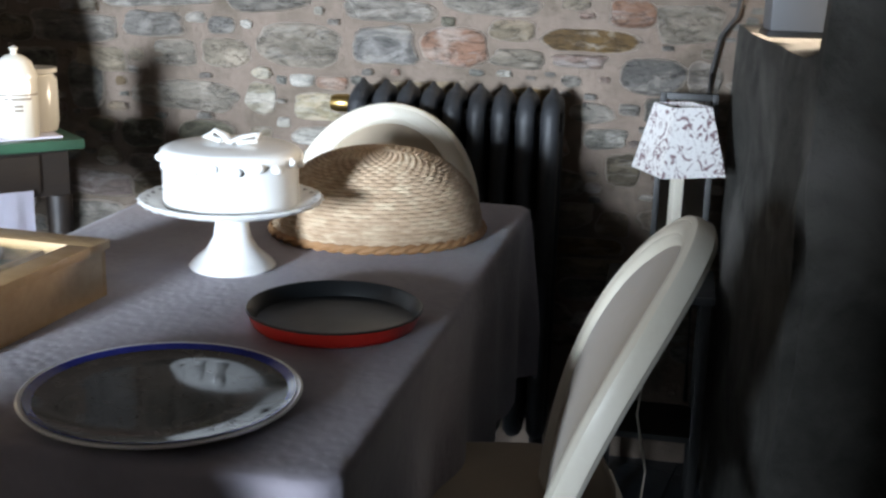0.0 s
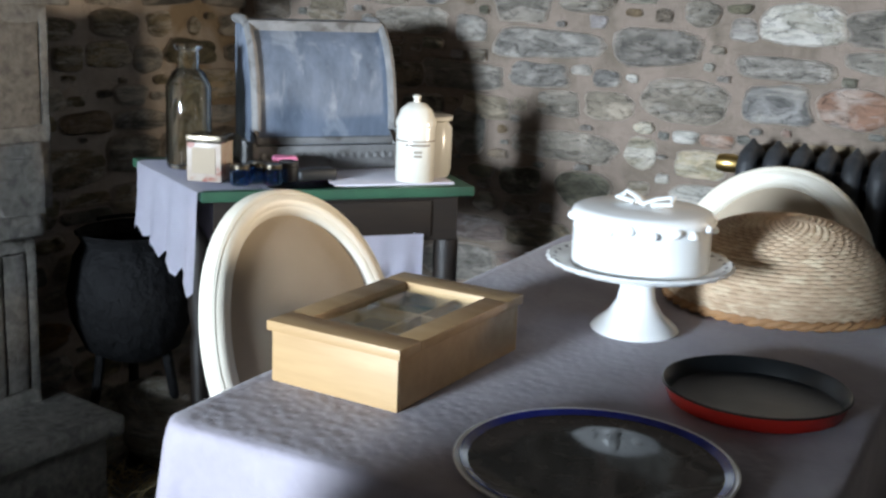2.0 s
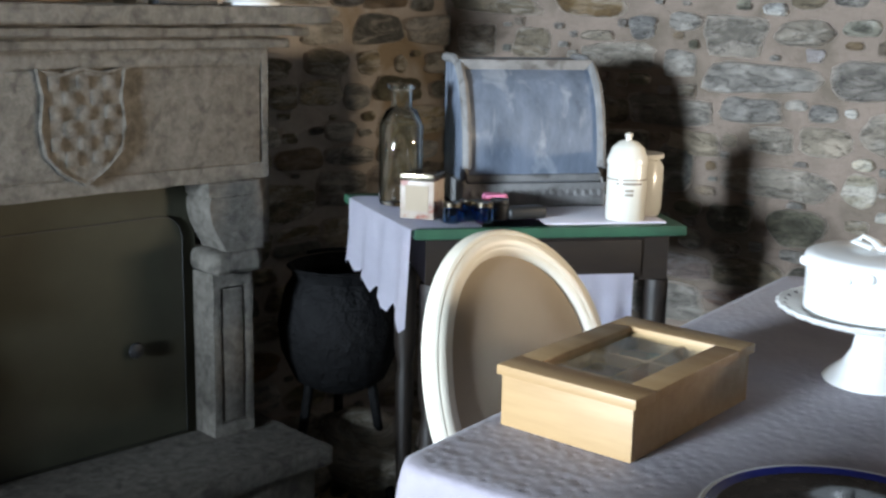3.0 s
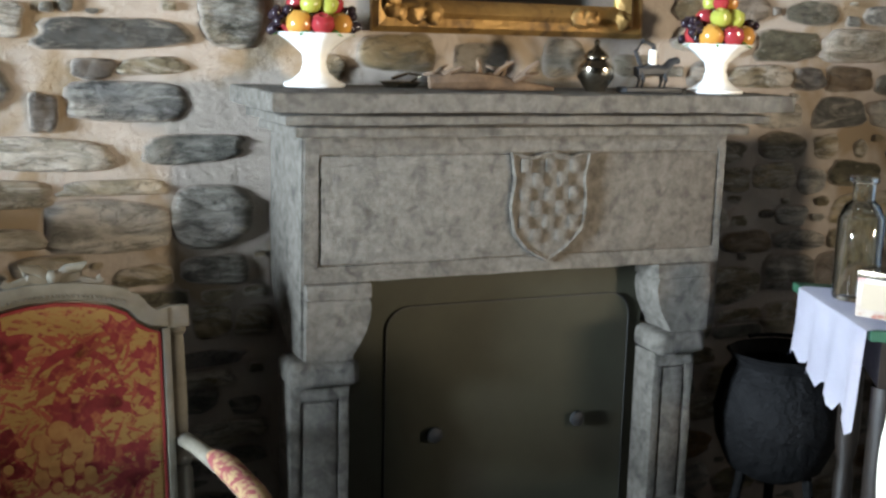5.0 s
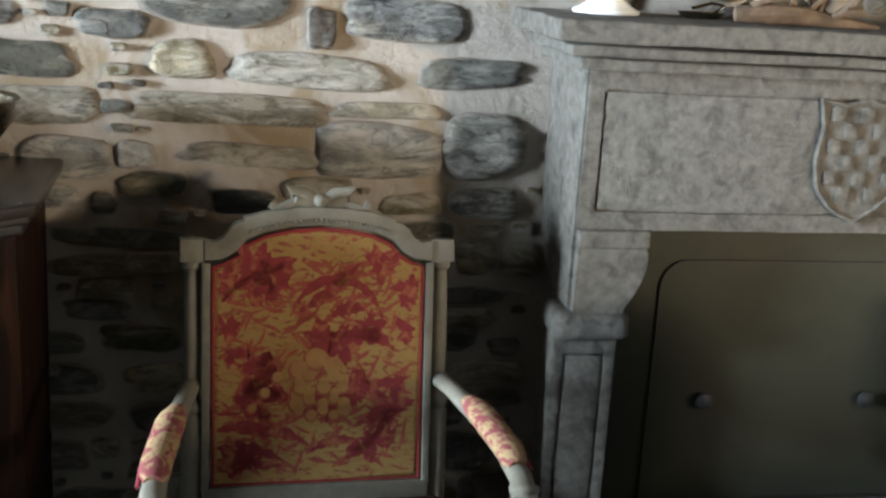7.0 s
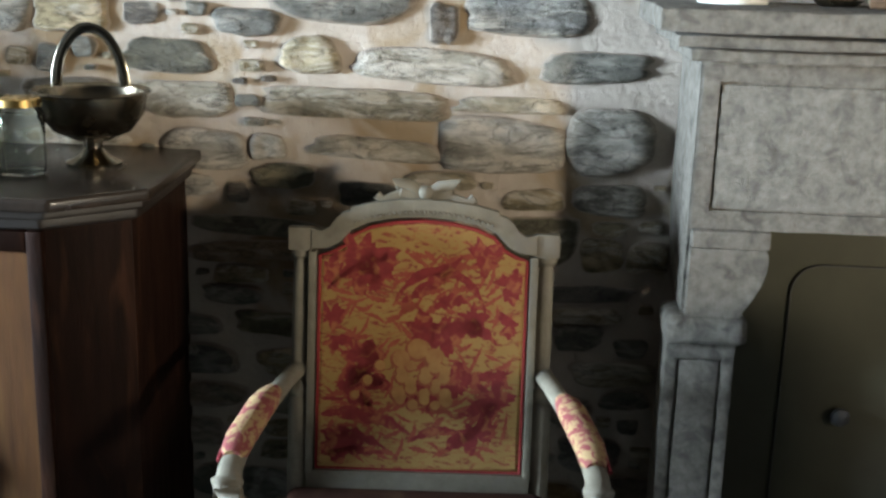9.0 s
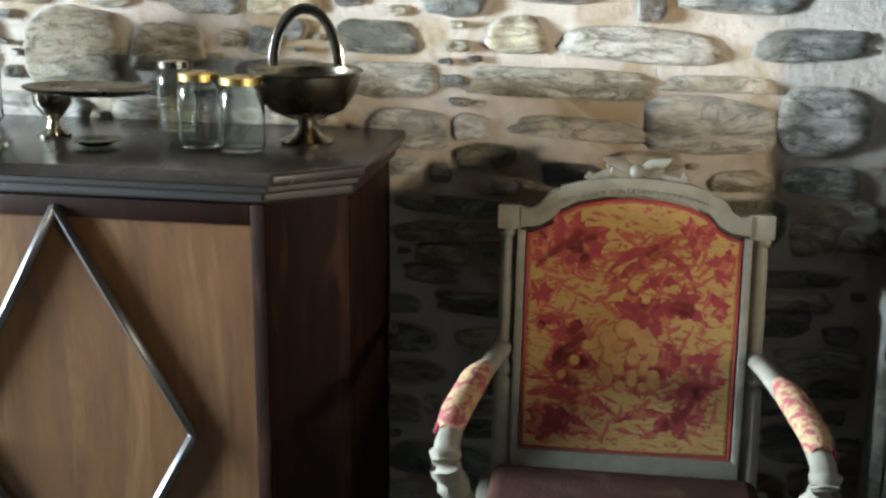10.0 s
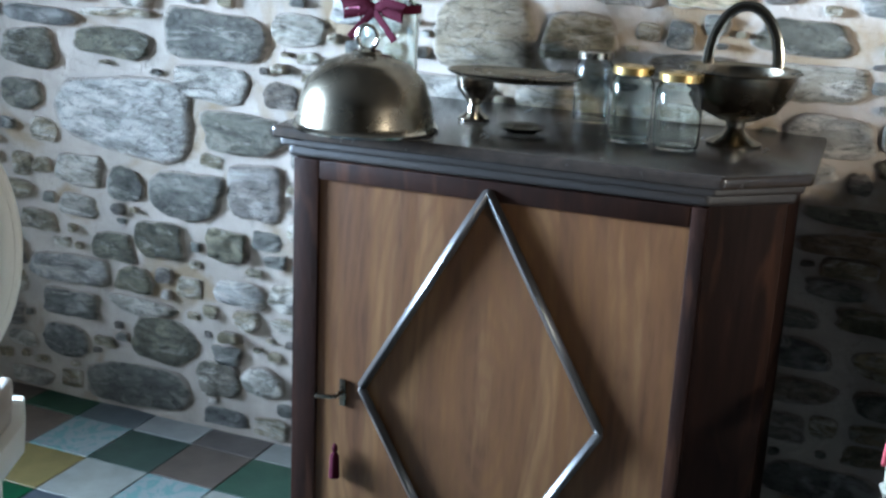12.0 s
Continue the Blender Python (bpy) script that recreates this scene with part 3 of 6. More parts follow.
# floor, ceiling and the plain walls behind the camera
tagged(part("floor", boxed(-3.3, 2.1, -5.4, 3.7, -0.2, -0.012), M_GROUT), "floor of coloured cement tiles", "floor", kind="structure")
floor_ob = bpy.data.objects["floor"]
tagged(part("ceiling", boxed(-3.3, 2.1, -5.4, 3.7, 2.5, 2.65), M_CEIL), "unseen ceiling coloured dark to limit bounced light", "ceiling", kind="structure")
tagged(part("wall_east", boxed(1.9, 2.1, -5.0, 2.07, 0, 2.5), M_PLASTER), "plain rendered wall", "wall", kind="structure")
# added low wall, out of view, keeps south light off the pier side
tagged(part("wall_partition", boxed(-0.88, 1.9, -1.4, -1.2, 0, 1.72), M_PLASTER), "added unseen low wall that blocks the south window light", "wall", kind="structure")

bm = bmesh.new()
box(bm, -3.3, -1.92, -5.3, -5.0, 0, 2.5)
box(bm, -0.92, 2.1, -5.3, -5.0, 0, 2.5)
box(bm, -1.92, -0.92, -5.3, -5.0, 0, 1.0)
box(bm, -1.92, -0.92, -5.3, -5.0, 2.05, 2.5)
tagged(part("wall_south", bm, M_PLASTER), "plastered wall with a deep window opening", "wall", kind="structure")


def window(name, m, w, h):
    ob = thing(name, m, "white painted casement window with clear panes", "window", kind="structure")
    bm = bmesh.new()
    for x0, x1, z0, z1 in ((-w / 2, -w / 2 + 0.05, 0, h), (w / 2 - 0.05, w / 2, 0, h), (-w / 2 + 0.05, w / 2 - 0.05, 0, 0.05), (-w / 2 + 0.05, w / 2 - 0.05, h - 0.05, h),
                           (-0.025, 0.025, 0.05, h - 0.05)):
        box(bm, x0, x1, -0.03, 0.03, z0, z1)
    part("window_frame", bm, M_CREAM, ob)
    for x in (-w / 4, w / 4):
        p = part("pane", boxed(x - w / 4 + 0.02, x + w / 4 - 0.02, -0.003, 0.003, 0.05, h - 0.05), M_GLASS, ob)
        p.visible_shadow = False
    return ob


window("window_1", pose(-1.42, -5.18, 1.0), 1.0, 1.05)

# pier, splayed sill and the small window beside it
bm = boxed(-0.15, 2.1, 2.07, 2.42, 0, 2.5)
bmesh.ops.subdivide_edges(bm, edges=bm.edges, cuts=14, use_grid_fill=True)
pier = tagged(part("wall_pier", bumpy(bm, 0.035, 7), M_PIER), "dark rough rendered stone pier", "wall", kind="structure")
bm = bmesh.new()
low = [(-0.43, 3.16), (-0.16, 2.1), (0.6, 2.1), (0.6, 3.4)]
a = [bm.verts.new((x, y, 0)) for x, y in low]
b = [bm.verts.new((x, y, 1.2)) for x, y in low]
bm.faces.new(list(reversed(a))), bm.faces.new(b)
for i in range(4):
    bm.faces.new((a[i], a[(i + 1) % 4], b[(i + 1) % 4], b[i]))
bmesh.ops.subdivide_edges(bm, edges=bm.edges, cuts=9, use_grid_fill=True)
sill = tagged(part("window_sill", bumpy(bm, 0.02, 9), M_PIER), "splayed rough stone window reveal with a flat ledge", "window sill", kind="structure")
NW = pose(-1.0, 3.02, 0, 0, 0, 10)
bm = bmesh.new()
for a in ((0.93, 1.0, 0, 2.5), (1.5, 1.75, 0, 2.5), (1.0, 1.5, 0, 1.2), (1.0, 1.5, 1.46, 2.5)):
    box(bm, a[0], a[1], 0.0, 0.35, a[2], a[3], m=NW)
tagged(part("wall_window_bay", bm, M_PLASTER), "rendered wall with a low window opening", "wall", kind="structure")
tagged(part("wall_niche", boxed(0.62, 0.75, 2.42, 3.3, 0, 2.5), M_PLASTER), "plastered side of the window niche", "wall", kind="structure")
window("window_2", NW @ pose(1.25, 0.2, 1.2), 0.5, 0.26)

# ---- fireplace ----


def worn(bm, amount=0.003, cuts=10, freq=38.0, seed=0.0):
    """Gives a cut block chipped, uneven edges."""
    bmesh.ops.subdivide_edges(bm, edges=[e for e in bm.edges if e.calc_length() > 0.05], cuts=cuts, use_grid_fill=True)
    return bumpy(bm, amount, freq, seed)


fp = thing("fireplace", pose(0, 0, 0), "carved grey granite fireplace with a coat of arms", "fireplace")
part("chimney_breast", boxed(-2.97, -2.83, 0.70, 1.72, 0.97, 1.32), M_CARVED, fp)
part("lintel", boxed(-2.96, -2.709, 0.654, 1.768, 0.963, 1.29, bevel=0.004), M_CARVED, fp)
bm = bmesh.new()
y0, y1, z0, z1 = 0.654, 1.768, 0.963, 1.29
for a in ((y0, y1, z0, 1.0), (y0, y1, 1.252, z1), (y0, 0.688, 1.0, 1.252), (1.748, y1, 1.0, 1.252)):
    box(bm, -2.711, -2.70, a[0] + 0.001, a[1] - 0.001, a[2], a[3])
part("lintel_border", worn(bm, 0.003, 16, 45), M_CARVED, fp)
part("lintel_panel", bumpy(boxed(-2.711, -2.701, 0.693, 1.743, 1.005, 1.247, bevel=0.003), 0.002, 30), M_CARVED, fp)
for nm, x, ya, yb, za, zb in (("mantel_shelf", -2.585, 0.553, 1.885, 1.350, 1.392), ("cornice", -2.625, 0.59, 1.845, 1.321, 1.342), ("bed_moulding", -2.663, 0.62, 1.81, 1.291, 1.314)):
    bm = boxed(-2.97, x, ya, yb, za, zb, bevel=0.006, seg=3)
    part(nm, worn(bm, 0.0035, 22, 30, x), M_CARVED, fp)
part("cornice_core", boxed(-2.968, -2.70, 0.66, 1.77, 1.28, 1.385), M_CARVED, fp)
# shield with raised chequers
shape = [(1.155, 1.25), (1.21, 1.238), (1.26, 1.25), (1.31, 1.238), (1.365, 1.25), (1.355, 1.19), (1.362, 1.12), (1.35, 1.06), (1.31, 1.02), (1.26, 0.99),
         (1.205, 1.02), (1.17, 1.06), (1.158, 1.12), (1.168, 1.19)]
bm = bmesh.new()
fv = [bm.verts.new((-2.693, y, z)) for y, z in shape]
bv = [bm.verts.new((-2.703, y, z)) for y, z in shape]
bm.faces.new(fv)
for i in range(len(shape)):
    j = (i + 1) % len(shape)
    bm.faces.new((fv[j], fv[i], bv[i], bv[j]))
bmesh.ops.recalc_face_normals(bm, faces=bm.faces)
shield = part("shield", bm, M_CARVED, fp, "carved coat of arms with chequers")
part("shield_rim", sweep([(-2.693, y, z) for y, z in shape], circle(0.005, 8), closed=True, up=(1, 0, 0)), M_CARVED, shield)
for i in range(5):
    for j in range(6):
        if (i + j) % 2 == 0:
            yy, zz = 1.18 + i * 0.033, 1.205 - j * 0.034
            if j == 5 and i in (0, 4):
                continue
            part("chequer", bumpy(boxed(-2.694, -2.687, yy, yy + 0.03, zz - 0.0, zz + 0.031, bevel=0.005), 0.002, 40, i + j), M_CARVED, shield)
for side, ya, yb in ((1, 0.654, 0.81), (-1, 1.578, 1.738)):
    # side cheek that curves forward as it drops
    prof = [(-2.965, 1.289), (-2.706, 1.289), (-2.706, 0.79)] + [(-2.965 + 0.24 * (1 - math.sin(k)), 0.79 + 0.19 * (1 - math.cos(k))) for k in [radians(a) for a in range(0, 91, 10)]]
    bm = extrude_outline(prof, (ya - 0.004 if side > 0 else yb - 0.05), (ya + 0.05 if side > 0 else yb + 0.034))
    part("cheek", bm, M_CARVED, fp)
    w = (yb - ya)
    band = boxed(-2.84, -2.684, ya + 0.003, yb + 0.002, 0.926, 0.9615, bevel=0.005) if side > 0 else boxed(-2.84, -2.684, ya - 0.002, yb - 0.003, 0.926, 0.9615, bevel=0.005)
    part("corbel_band", worn(band, 0.002, 6, 40), M_CARVED, fp)
    front = [(0.003, 0.9255), (w - 0.006, 0.9255), (w - 0.001, 0.915), (w, 0.90), (w - 0.002, 0.88), (w - 0.01, 0.853), (w - 0.024, 0.824), (w - 0.04, 0.80), (w - 0.046, 0.785), (0.003, 0.785)]
    pts = [(ya + a, z) if side > 0 else (yb - a, z) for a, z in front]
    bm = bmesh.new()
    fr = [bm.verts.new((-2.684, y, z)) for y, z in pts]
    bk = [bm.verts.new((-2.84, y, z)) for y, z in pts]
    bm.faces.new(fr), bm.faces.new(list(reversed(bk)))
    for i in range(len(pts)):
        j = (i + 1) % len(pts)
        bm.faces.new((fr[i], fr[j], bk[j], bk[i]))
    bmesh.ops.recalc_face_normals(bm, faces=bm.faces)
    part("corbel", bm, M_CARVED, fp)
    pa, pb = (0.626, 0.768) if side > 0 else (1.592, 1.716)
    bm = boxed(-2.80, -2.672, pa - 0.008, pb + 0.016, 0.726, 0.786, bevel=0.024, seg=4)
    part("capital_roll", worn(bm, 0.003, 7, 30), M_CARVED, fp)
    pil = part("pilaster", boxed(-2.80, -2.712, pa, pb, 0.29, 0.727, bevel=0.004), M_CARVED, fp)
    bm = bmesh.new()
    for a in ((pa, pb, 0.29, 0.325), (pa, pb, 0.69, 0.727), (pa, pa + 0.026, 0.325, 0.69), (pb - 0.026, pb, 0.325, 0.69)):
        box(bm, -2.714, -2.703, a[0] + 0.001, a[1] - 0.001, a[2], a[3], bevel=0.002)
    part("pilaster_border", worn(bm, 0.0025, 14, 45), M_CARVED, pil)
    part("pilaster_panel", boxed(-2.714, -2.704, pa + 0.031, pb - 0.031, 0.33, 0.685, bevel=0.003), M_CARVED, pil)
part("hearth_slab", bumpy(boxed(-2.97, -2.47, 0.53, 1.80, 0.235, 0.289, bevel=0.012, seg=3), 0.004, 9), M_CARVED, fp)
part("hearth_base", bumpy(boxed(-2.97, -2.50, 0.57, 1.76, 0.0, 0.236, bevel=0.008), 0.004, 9), M_CARVED, fp)
insert = part("fire_screen", boxed(-2.82, -2.792, 0.775, 1.60, 0.2895, 0.964), M_PLATE, fp, "dull olive steel fire screen")
r, pts = 0.06, []
for cy, cz, a0 in ((1.56 - r, 0.875 - r, 0), (0.885 + r, 0.875 - r, 90)):
    pts += [(cy + r * math.cos(radians(a0 + k)), cz + r * math.sin(radians(a0 + k))) for k in range(0, 91, 15)]
pts += [(0.885, 0.30), (1.56, 0.30)]
bm = bmesh.new()
fr = [bm.verts.new((-2.786, y, z)) for y, z in pts]
bk = [bm.verts.new((-2.793, y, z)) for y, z in pts]
bm.faces.new(fr)
for i in range(len(pts)):
    j = (i + 1) % len(pts)
    bm.faces.new((fr[i], fr[j], bk[j], bk[i]))
bmesh.ops.recalc_face_normals(bm, faces=bm.faces)
part("raised_field", bm, M_PLATE, insert, smooth=20)
# thin black bead stands in for the shade of a groove round the field
part("field_groove", sweep([(-2.7865, y, z) for y, z in pts], circle(0.002, 6), closed=True, up=(1, 0, 0)), M_BLACK, insert)
for y in (1.012, 1.412):
    k = part("knob", lathe([(0, 0), (0.009, 0), (0.008, 0.012), (0.016, 0.018), (0.021, 0.028), (0.019, 0.038), (0.01, 0.044), (0, 0.045)], 20), M_IRON, insert, "round dark iron knob")
    k.matrix_world = pose(-2.788, y, 0.55, 0, 90, 0) @ Matrix.Diagonal((1, 1, 0.6, 1))

# ---- dining table, cloth and chairs ----
TZ = 0.801
TM = pose(-1.077, 1.806, 0, 0, 0, 9)
tb = thing("dining_table", TM, "long dining table hidden under a grey cloth", "table")
part("tabletop", boxed(-0.405, 0.405, -0.715, 0.715, TZ - 0.035, TZ - 0.004, bevel=0.008), M_WALNUT, tb)
for x in (-0.34, 0.34):
    for y in (-0.64, 0.64):
        part("leg", lathe([(0, 0), (0.022, 0), (0.025, 0.05), (0.03, 0.4), (0.024, 0.5), (0.034, 0.56), (0.034, TZ - 0.036)], 16, at=(x, y, 0)), M_WALNUT, tb)


def cloth_mesh(w, l, top, drop, corner=0.035, waves=(0.012, 46), seed=0.0, scallop=0.0):
    """A cloth that lies on a rectangle and hangs in soft folds over its edges."""
    pts, nrm = [], []
    per = []
    n_side = 44
    hw, hl = w / 2, l / 2
    corners = [(hw - corner, hl - corner, 0), (-hw + corner, hl - corner, 90), (-hw + corner, -hl + corner, 180), (hw - corner, -hl + corner, 270)]
    for k, (cx, cy, a0) in enumerate(corners):
        for a in range(0, 91, 10):
            t = radians(a0 + a)
            pts.append((cx + corner * math.cos(t), cy + corner * math.sin(t)))
            nrm.append((math.cos(t), math.sin(t), 1.0 - abs(a - 45) / 45))
        nx = corners[(k + 1) % 4]
        e1 = (cx + corner * math.cos(radians(a0 + 90)), cy + corner * math.sin(radians(a0 + 90)))
        e2 = (nx[0] + corner * math.cos(radians(nx[2])), nx[1] + corner * math.sin(radians(nx[2])))
        for i in range(1, n_side):
            f = i / n_side
            pts.append((e1[0] + (e2[0] - e1[0]) * f, e1[1] + (e2[1] - e1[1]) * f))
            nrm.append((math.cos(radians(a0 + 90)), math.sin(radians(a0 + 90)), 0.0))
    bm = bmesh.new()
    n = len(pts)
    rings = []
    for k in (0.0, 0.5, 0.9, 0.97, 1.0):
        rings.append([bm.verts.new((x * k, y * k, top + 0.0012 * noise.noise(Vector((x * k * 9, y * k * 9, seed))))) for x, y in pts])
    depth = [0.004, 0.012, 0.03, 0.08, 0.14, 0.2, 0.27, 0.34, 1.0]
    for d in depth:
        ring = []
        dd = min(d, 1.0) * drop if d == 1.0 else d
        for i, ((x, y), (nx, ny, c)) in enumerate(zip(pts, nrm)):
            f = min(dd / 0.25, 1.0)
            wave = waves[0] * f * math.sin(i / n * 2 * math.pi * waves[1] / 2 + 2.2 * noise.noise(Vector((x * 3, y * 3, seed)))) + 0.014 * f * noise.noise(Vector((x * 6, y * 6, seed + 3)))
            out = 0.006 + min(dd, 0.02) * 0.3 + wave + 0.05 * c * f
            z = top - dd - (0.03 * c * f)
            if d == 1.0 and scallop:
                z += scallop * abs(math.sin(i * 0.8))
            ring.append(bm.verts.new((x + nx * out, y + ny * out, z)))
        rings.append(ring)
    for a, b in zip(rings, rings[1:]):
        for i in range(n):
            j = (i + 1) % n
            bm.faces.new((a[i], a[j], b[j], b[i]))
    bmesh.ops.remove_doubles(bm, verts=rings[0], dist=0.0005)
    bmesh.ops.recalc_face_normals(bm, faces=bm.faces)
    return bm


cl = part("tablecloth", cloth_mesh(0.83, 1.45, TZ, 0.40, scallop=0.012), M_CLOTH, None, smooth=60)
cl.matrix_world = TM
tagged(cl, "grey damask tablecloth hanging in soft folds over the table", "tablecloth")


def oval_chair(m, label, k=1.0, recline=13):
    ch = thing("dining_chair", m, label, "chair", "chairs round the table")
    a, b, cz = 0.212 * k, 0.247 * k, 0.735 * k
    lean = pose(0, 0.2, cz, -recline, 0, 0)
    bow = 0.6    # the back bends rearwards towards its top
    ring = [(a * math.cos(t), bow * (b * math.sin(t)) ** 2, b * math.sin(t)) for t in [2 * math.pi * i / 56 for i in range(56)]]
    sec = [(-0.027, -0.008), (-0.024, -0.017), (-0.018, -0.0205), (-0.016, -0.0195), (-0.013, -0.022), (-0.004, -0.0245), (0.005, -0.0245), (0.008, -0.0225), (0.011, -0.023), (0.019, -0.019), (0.026, -0.010), (0.028, 0.004), (0.024, 0.016), (0.008, 0.021), (-0.018, 0.02), (-0.026, 0.012)]
    bm = sweep(ring, [(s, t) for s, t in sec], closed=True, up=(0, 1, 0))
    bmesh.ops.transform(bm, matrix=lean, verts=bm.verts)
    bf = part("back_frame", bm, M_CREAM, ch)
    bm = bmesh.new()
    prof = [(0, 0.020), (0.35, 0.0195), (0.7, 0.017), (0.9, 0.0125), (1.0, 0.004)]
    for sgn in (1, -1):
        lathe([(q * (a - 0.018), sgn * h) for q, h in prof], 48, 1.0, (b - 0.018) / (a - 0.018), bm=bm)
    bmesh.ops.transform(bm, matrix=pose(0, 0, 0, 90, 0, 0), verts=bm.verts)
    for v in bm.verts:
        v.co.y += bow * v.co.z ** 2
    bmesh.ops.transform(bm, matrix=lean, verts=bm.verts)
    part("backrest", bm, M_LINEN, ch, "beige linen oval backrest")
    for x in (-0.12, 0.12):
        part("stile", sweep([(x * k, 0.175, 0.42 * k), (x * k * 1.05, 0.185, 0.47 * k), (x * k * 1.12, 0.178, 0.53 * k)], circle(0.02, 8)), M_CREAM, ch)
    seat = [(-0.22, -0.24), (-0.1, -0.262), (0.1, -0.262), (0.22, -0.24), (0.235, -0.1), (0.19, 0.18), (0.1, 0.2), (-0.1, 0.2), (-0.19, 0.18), (-0.235, -0.1)]
    bm = extrude_outline([(x * k, y) for x, y in seat], 0, 0.055, bevel=0.008)
    bmesh.ops.transform(bm, matrix=pose(0, 0, 0.425 * k, 90, 0, 0), verts=bm.verts)
    part("seat_frame", bm, M_CREAM, ch)
    bm = extrude_outline([(x * 0.93 * k, y * 0.93) for x, y in seat], 0, 0.05, bevel=0.022, seg=4)
    bmesh.ops.transform(bm, matrix=pose(0, 0, 0.472 * k, 90, 0, 0), verts=bm.verts)
    part("seat", bm, M_LINEN, ch, "beige linen seat pad")
    for x, y in ((-0.2, -0.22), (0.2, -0.22), (-0.165, 0.17), (0.165, 0.17)):
        part("leg", lathe([(0, 0), (0.011, 0), (0.013, 0.02), (0.02, 0.3), (0.016, 0.315), (0.024, 0.33), (0.026, 0.372 * k)], 14, at=(x * k, y, 0)), M_CREAM, ch)
    return ch


def back_at(x, y, rz, k=1.0):
    """The chair's pose from the middle of its back."""
    return pose(x, y, 0, 0, 0, rz) @ pose(0, -0.2, 0)


oval_chair(back_at(-1.65, 1.583, 90), "cream wooden chair with oval beige back beside the tea box")
oval_chair(back_at(-1.155, 2.61, 9), "cream wooden chair with oval back in front of the radiator")
oval_chair(back_at(-0.402, 1.75, -76), "cream wooden chair with oval back beside the stone pier", 1.02, 23)
oval_chair(back_at(-0.93, 0.58, 189), "cream wooden chair with oval back at the table end")
oval_chair(back_at(-1.797, -1.897, 124), "tall cream wooden chair with oval back by the stone wall", 1.14)

# platter
pl = thing("serving_platter", pose(-0.85, 1.268, TZ + 0.0005), "round brown printed platter with blue band and white rim", "platter")
part("dish", lathe([(0, 0.004), (0.10, 0.004), (0.11, 0.0), (0.12, 0.004), (0.165, 0.010), (0.175, 0.0135), (0.177, 0.017), (0.174, 0.0185), (0.16, 0.0125), (0.12, 0.0095), (0, 0.008)], 72), M_WHITE, pl)
part("printed_centre", lathe([(0, 0.0100), (0.05, 0.0101), (0.10, 0.0105), (0.112, 0.0108), (0.124, 0.0112), (0.150, 0.0126), (0.158, 0.0138), (0.158, 0.0128), (0.118, 0.0095)], 72), M_PLATTER, pl, "brown landscape print")
part("blue_band", lathe([(0.158, 0.0139), (0.169, 0.0185), (0.169, 0.0175), (0.158, 0.013)], 72), M_BLUEBAND, pl, "cobalt blue band")

# flan tin
pn = thing("baking_tin", pose(-0.797, 1.646, TZ + 0.0005), "round red baking tin with black non-stick inside", "baking tin")
part("outside", lathe([(0, 0), (0.120, 0), (0.126, 0.003), (0.134, 0.022), (0.137, 0.026)], 72), M_RED, pn)
part("inside", lathe([(0.137, 0.026), (0.135, 0.0285), (0.132, 0.026), (0.122, 0.006), (0.115, 0.004), (0, 0.004)], 72), M_NONSTICK, pn, "black non-stick lining")

# cake stand with covered cake
cs = thing("cake_stand", pose(-1.105, 1.85, TZ + 0.0005), "white china cake stand with a pierced rim", "cake stand")
part("pedestal", lathe([(0, 0), (0.076, 0), (0.078, 0.004), (0.07, 0.014), (0.048, 0.032), (0.034, 0.055), (0.03, 0.08), (0.036, 0.1), (0.06, 0.112)], 56), M_WHITE, cs)
part("plate", lathe([(0, 0.108), (0.09, 0.108), (0.13, 0.112), (0.158, 0.122), (0.163, 0.127), (0.158, 0.130), (0.13, 0.121), (0.09, 0.116), (0, 0.116)], 96,
                    wave=lambda a, r, z: r * (1 + (0.012 * math.cos(a * 32) if r > 0.15 else 0))), M_WHITE, cs)
# solid grey ring paints the shade of the piercings; no holes are cut
part("pierced_rim", lathe([(0.134, 0.1215), (0.15, 0.1275), (0.15, 0.1265), (0.134, 0.1205)], 96), M_ZINC_FRAME, cs, "grey band coloured as the shade in a pierced border")
cv = thing("cake_cover", pose(-1.105, 1.85, TZ + 0.1175), "white china cake cover with moulded rim and bow handle", "cake cover")
part("cover", lathe([(0, 0), (0.117, 0), (0.119, 0.006), (0.119, 0.075), (0.122, 0.08), (0.124, 0.09), (0.121, 0.097), (0.115, 0.101), (0.108, 0.1035), (0.05, 0.106), (0, 0.107)], 72), M_WHITE, cv)
for i in range(20):
    t = 2 * math.pi * i / 20
    part("moulded_flower", bumpy(ball(0.012, (0.119 * math.cos(t), 0.119 * math.sin(t), 0.083 - 0.006 * (i % 2)), 1, 1, 0.8, sub=2), 0.004, 60), M_WHITE, cv)
for sgn in (-1, 1):
    part("bow_loop", sweep([(0, 0, 0.109), (sgn * 0.018, 0.01, 0.118), (sgn * 0.044, 0.02, 0.123), (sgn * 0.05, 0.004, 0.114), (sgn * 0.016, 0, 0.109)], circle(0.006, 8, 1.6, 0.7)), M_WHITE, cv)

# wicker food dome
wk = thing("wicker_dome", pose(-0.985, 2.215, TZ + 0.0005, 0, 0, 38), "woven natural wicker food dome with a cane rim", "food cover")
bm = bmesh.new()
nt, rows, sub = 320, 30, 4
grid = []
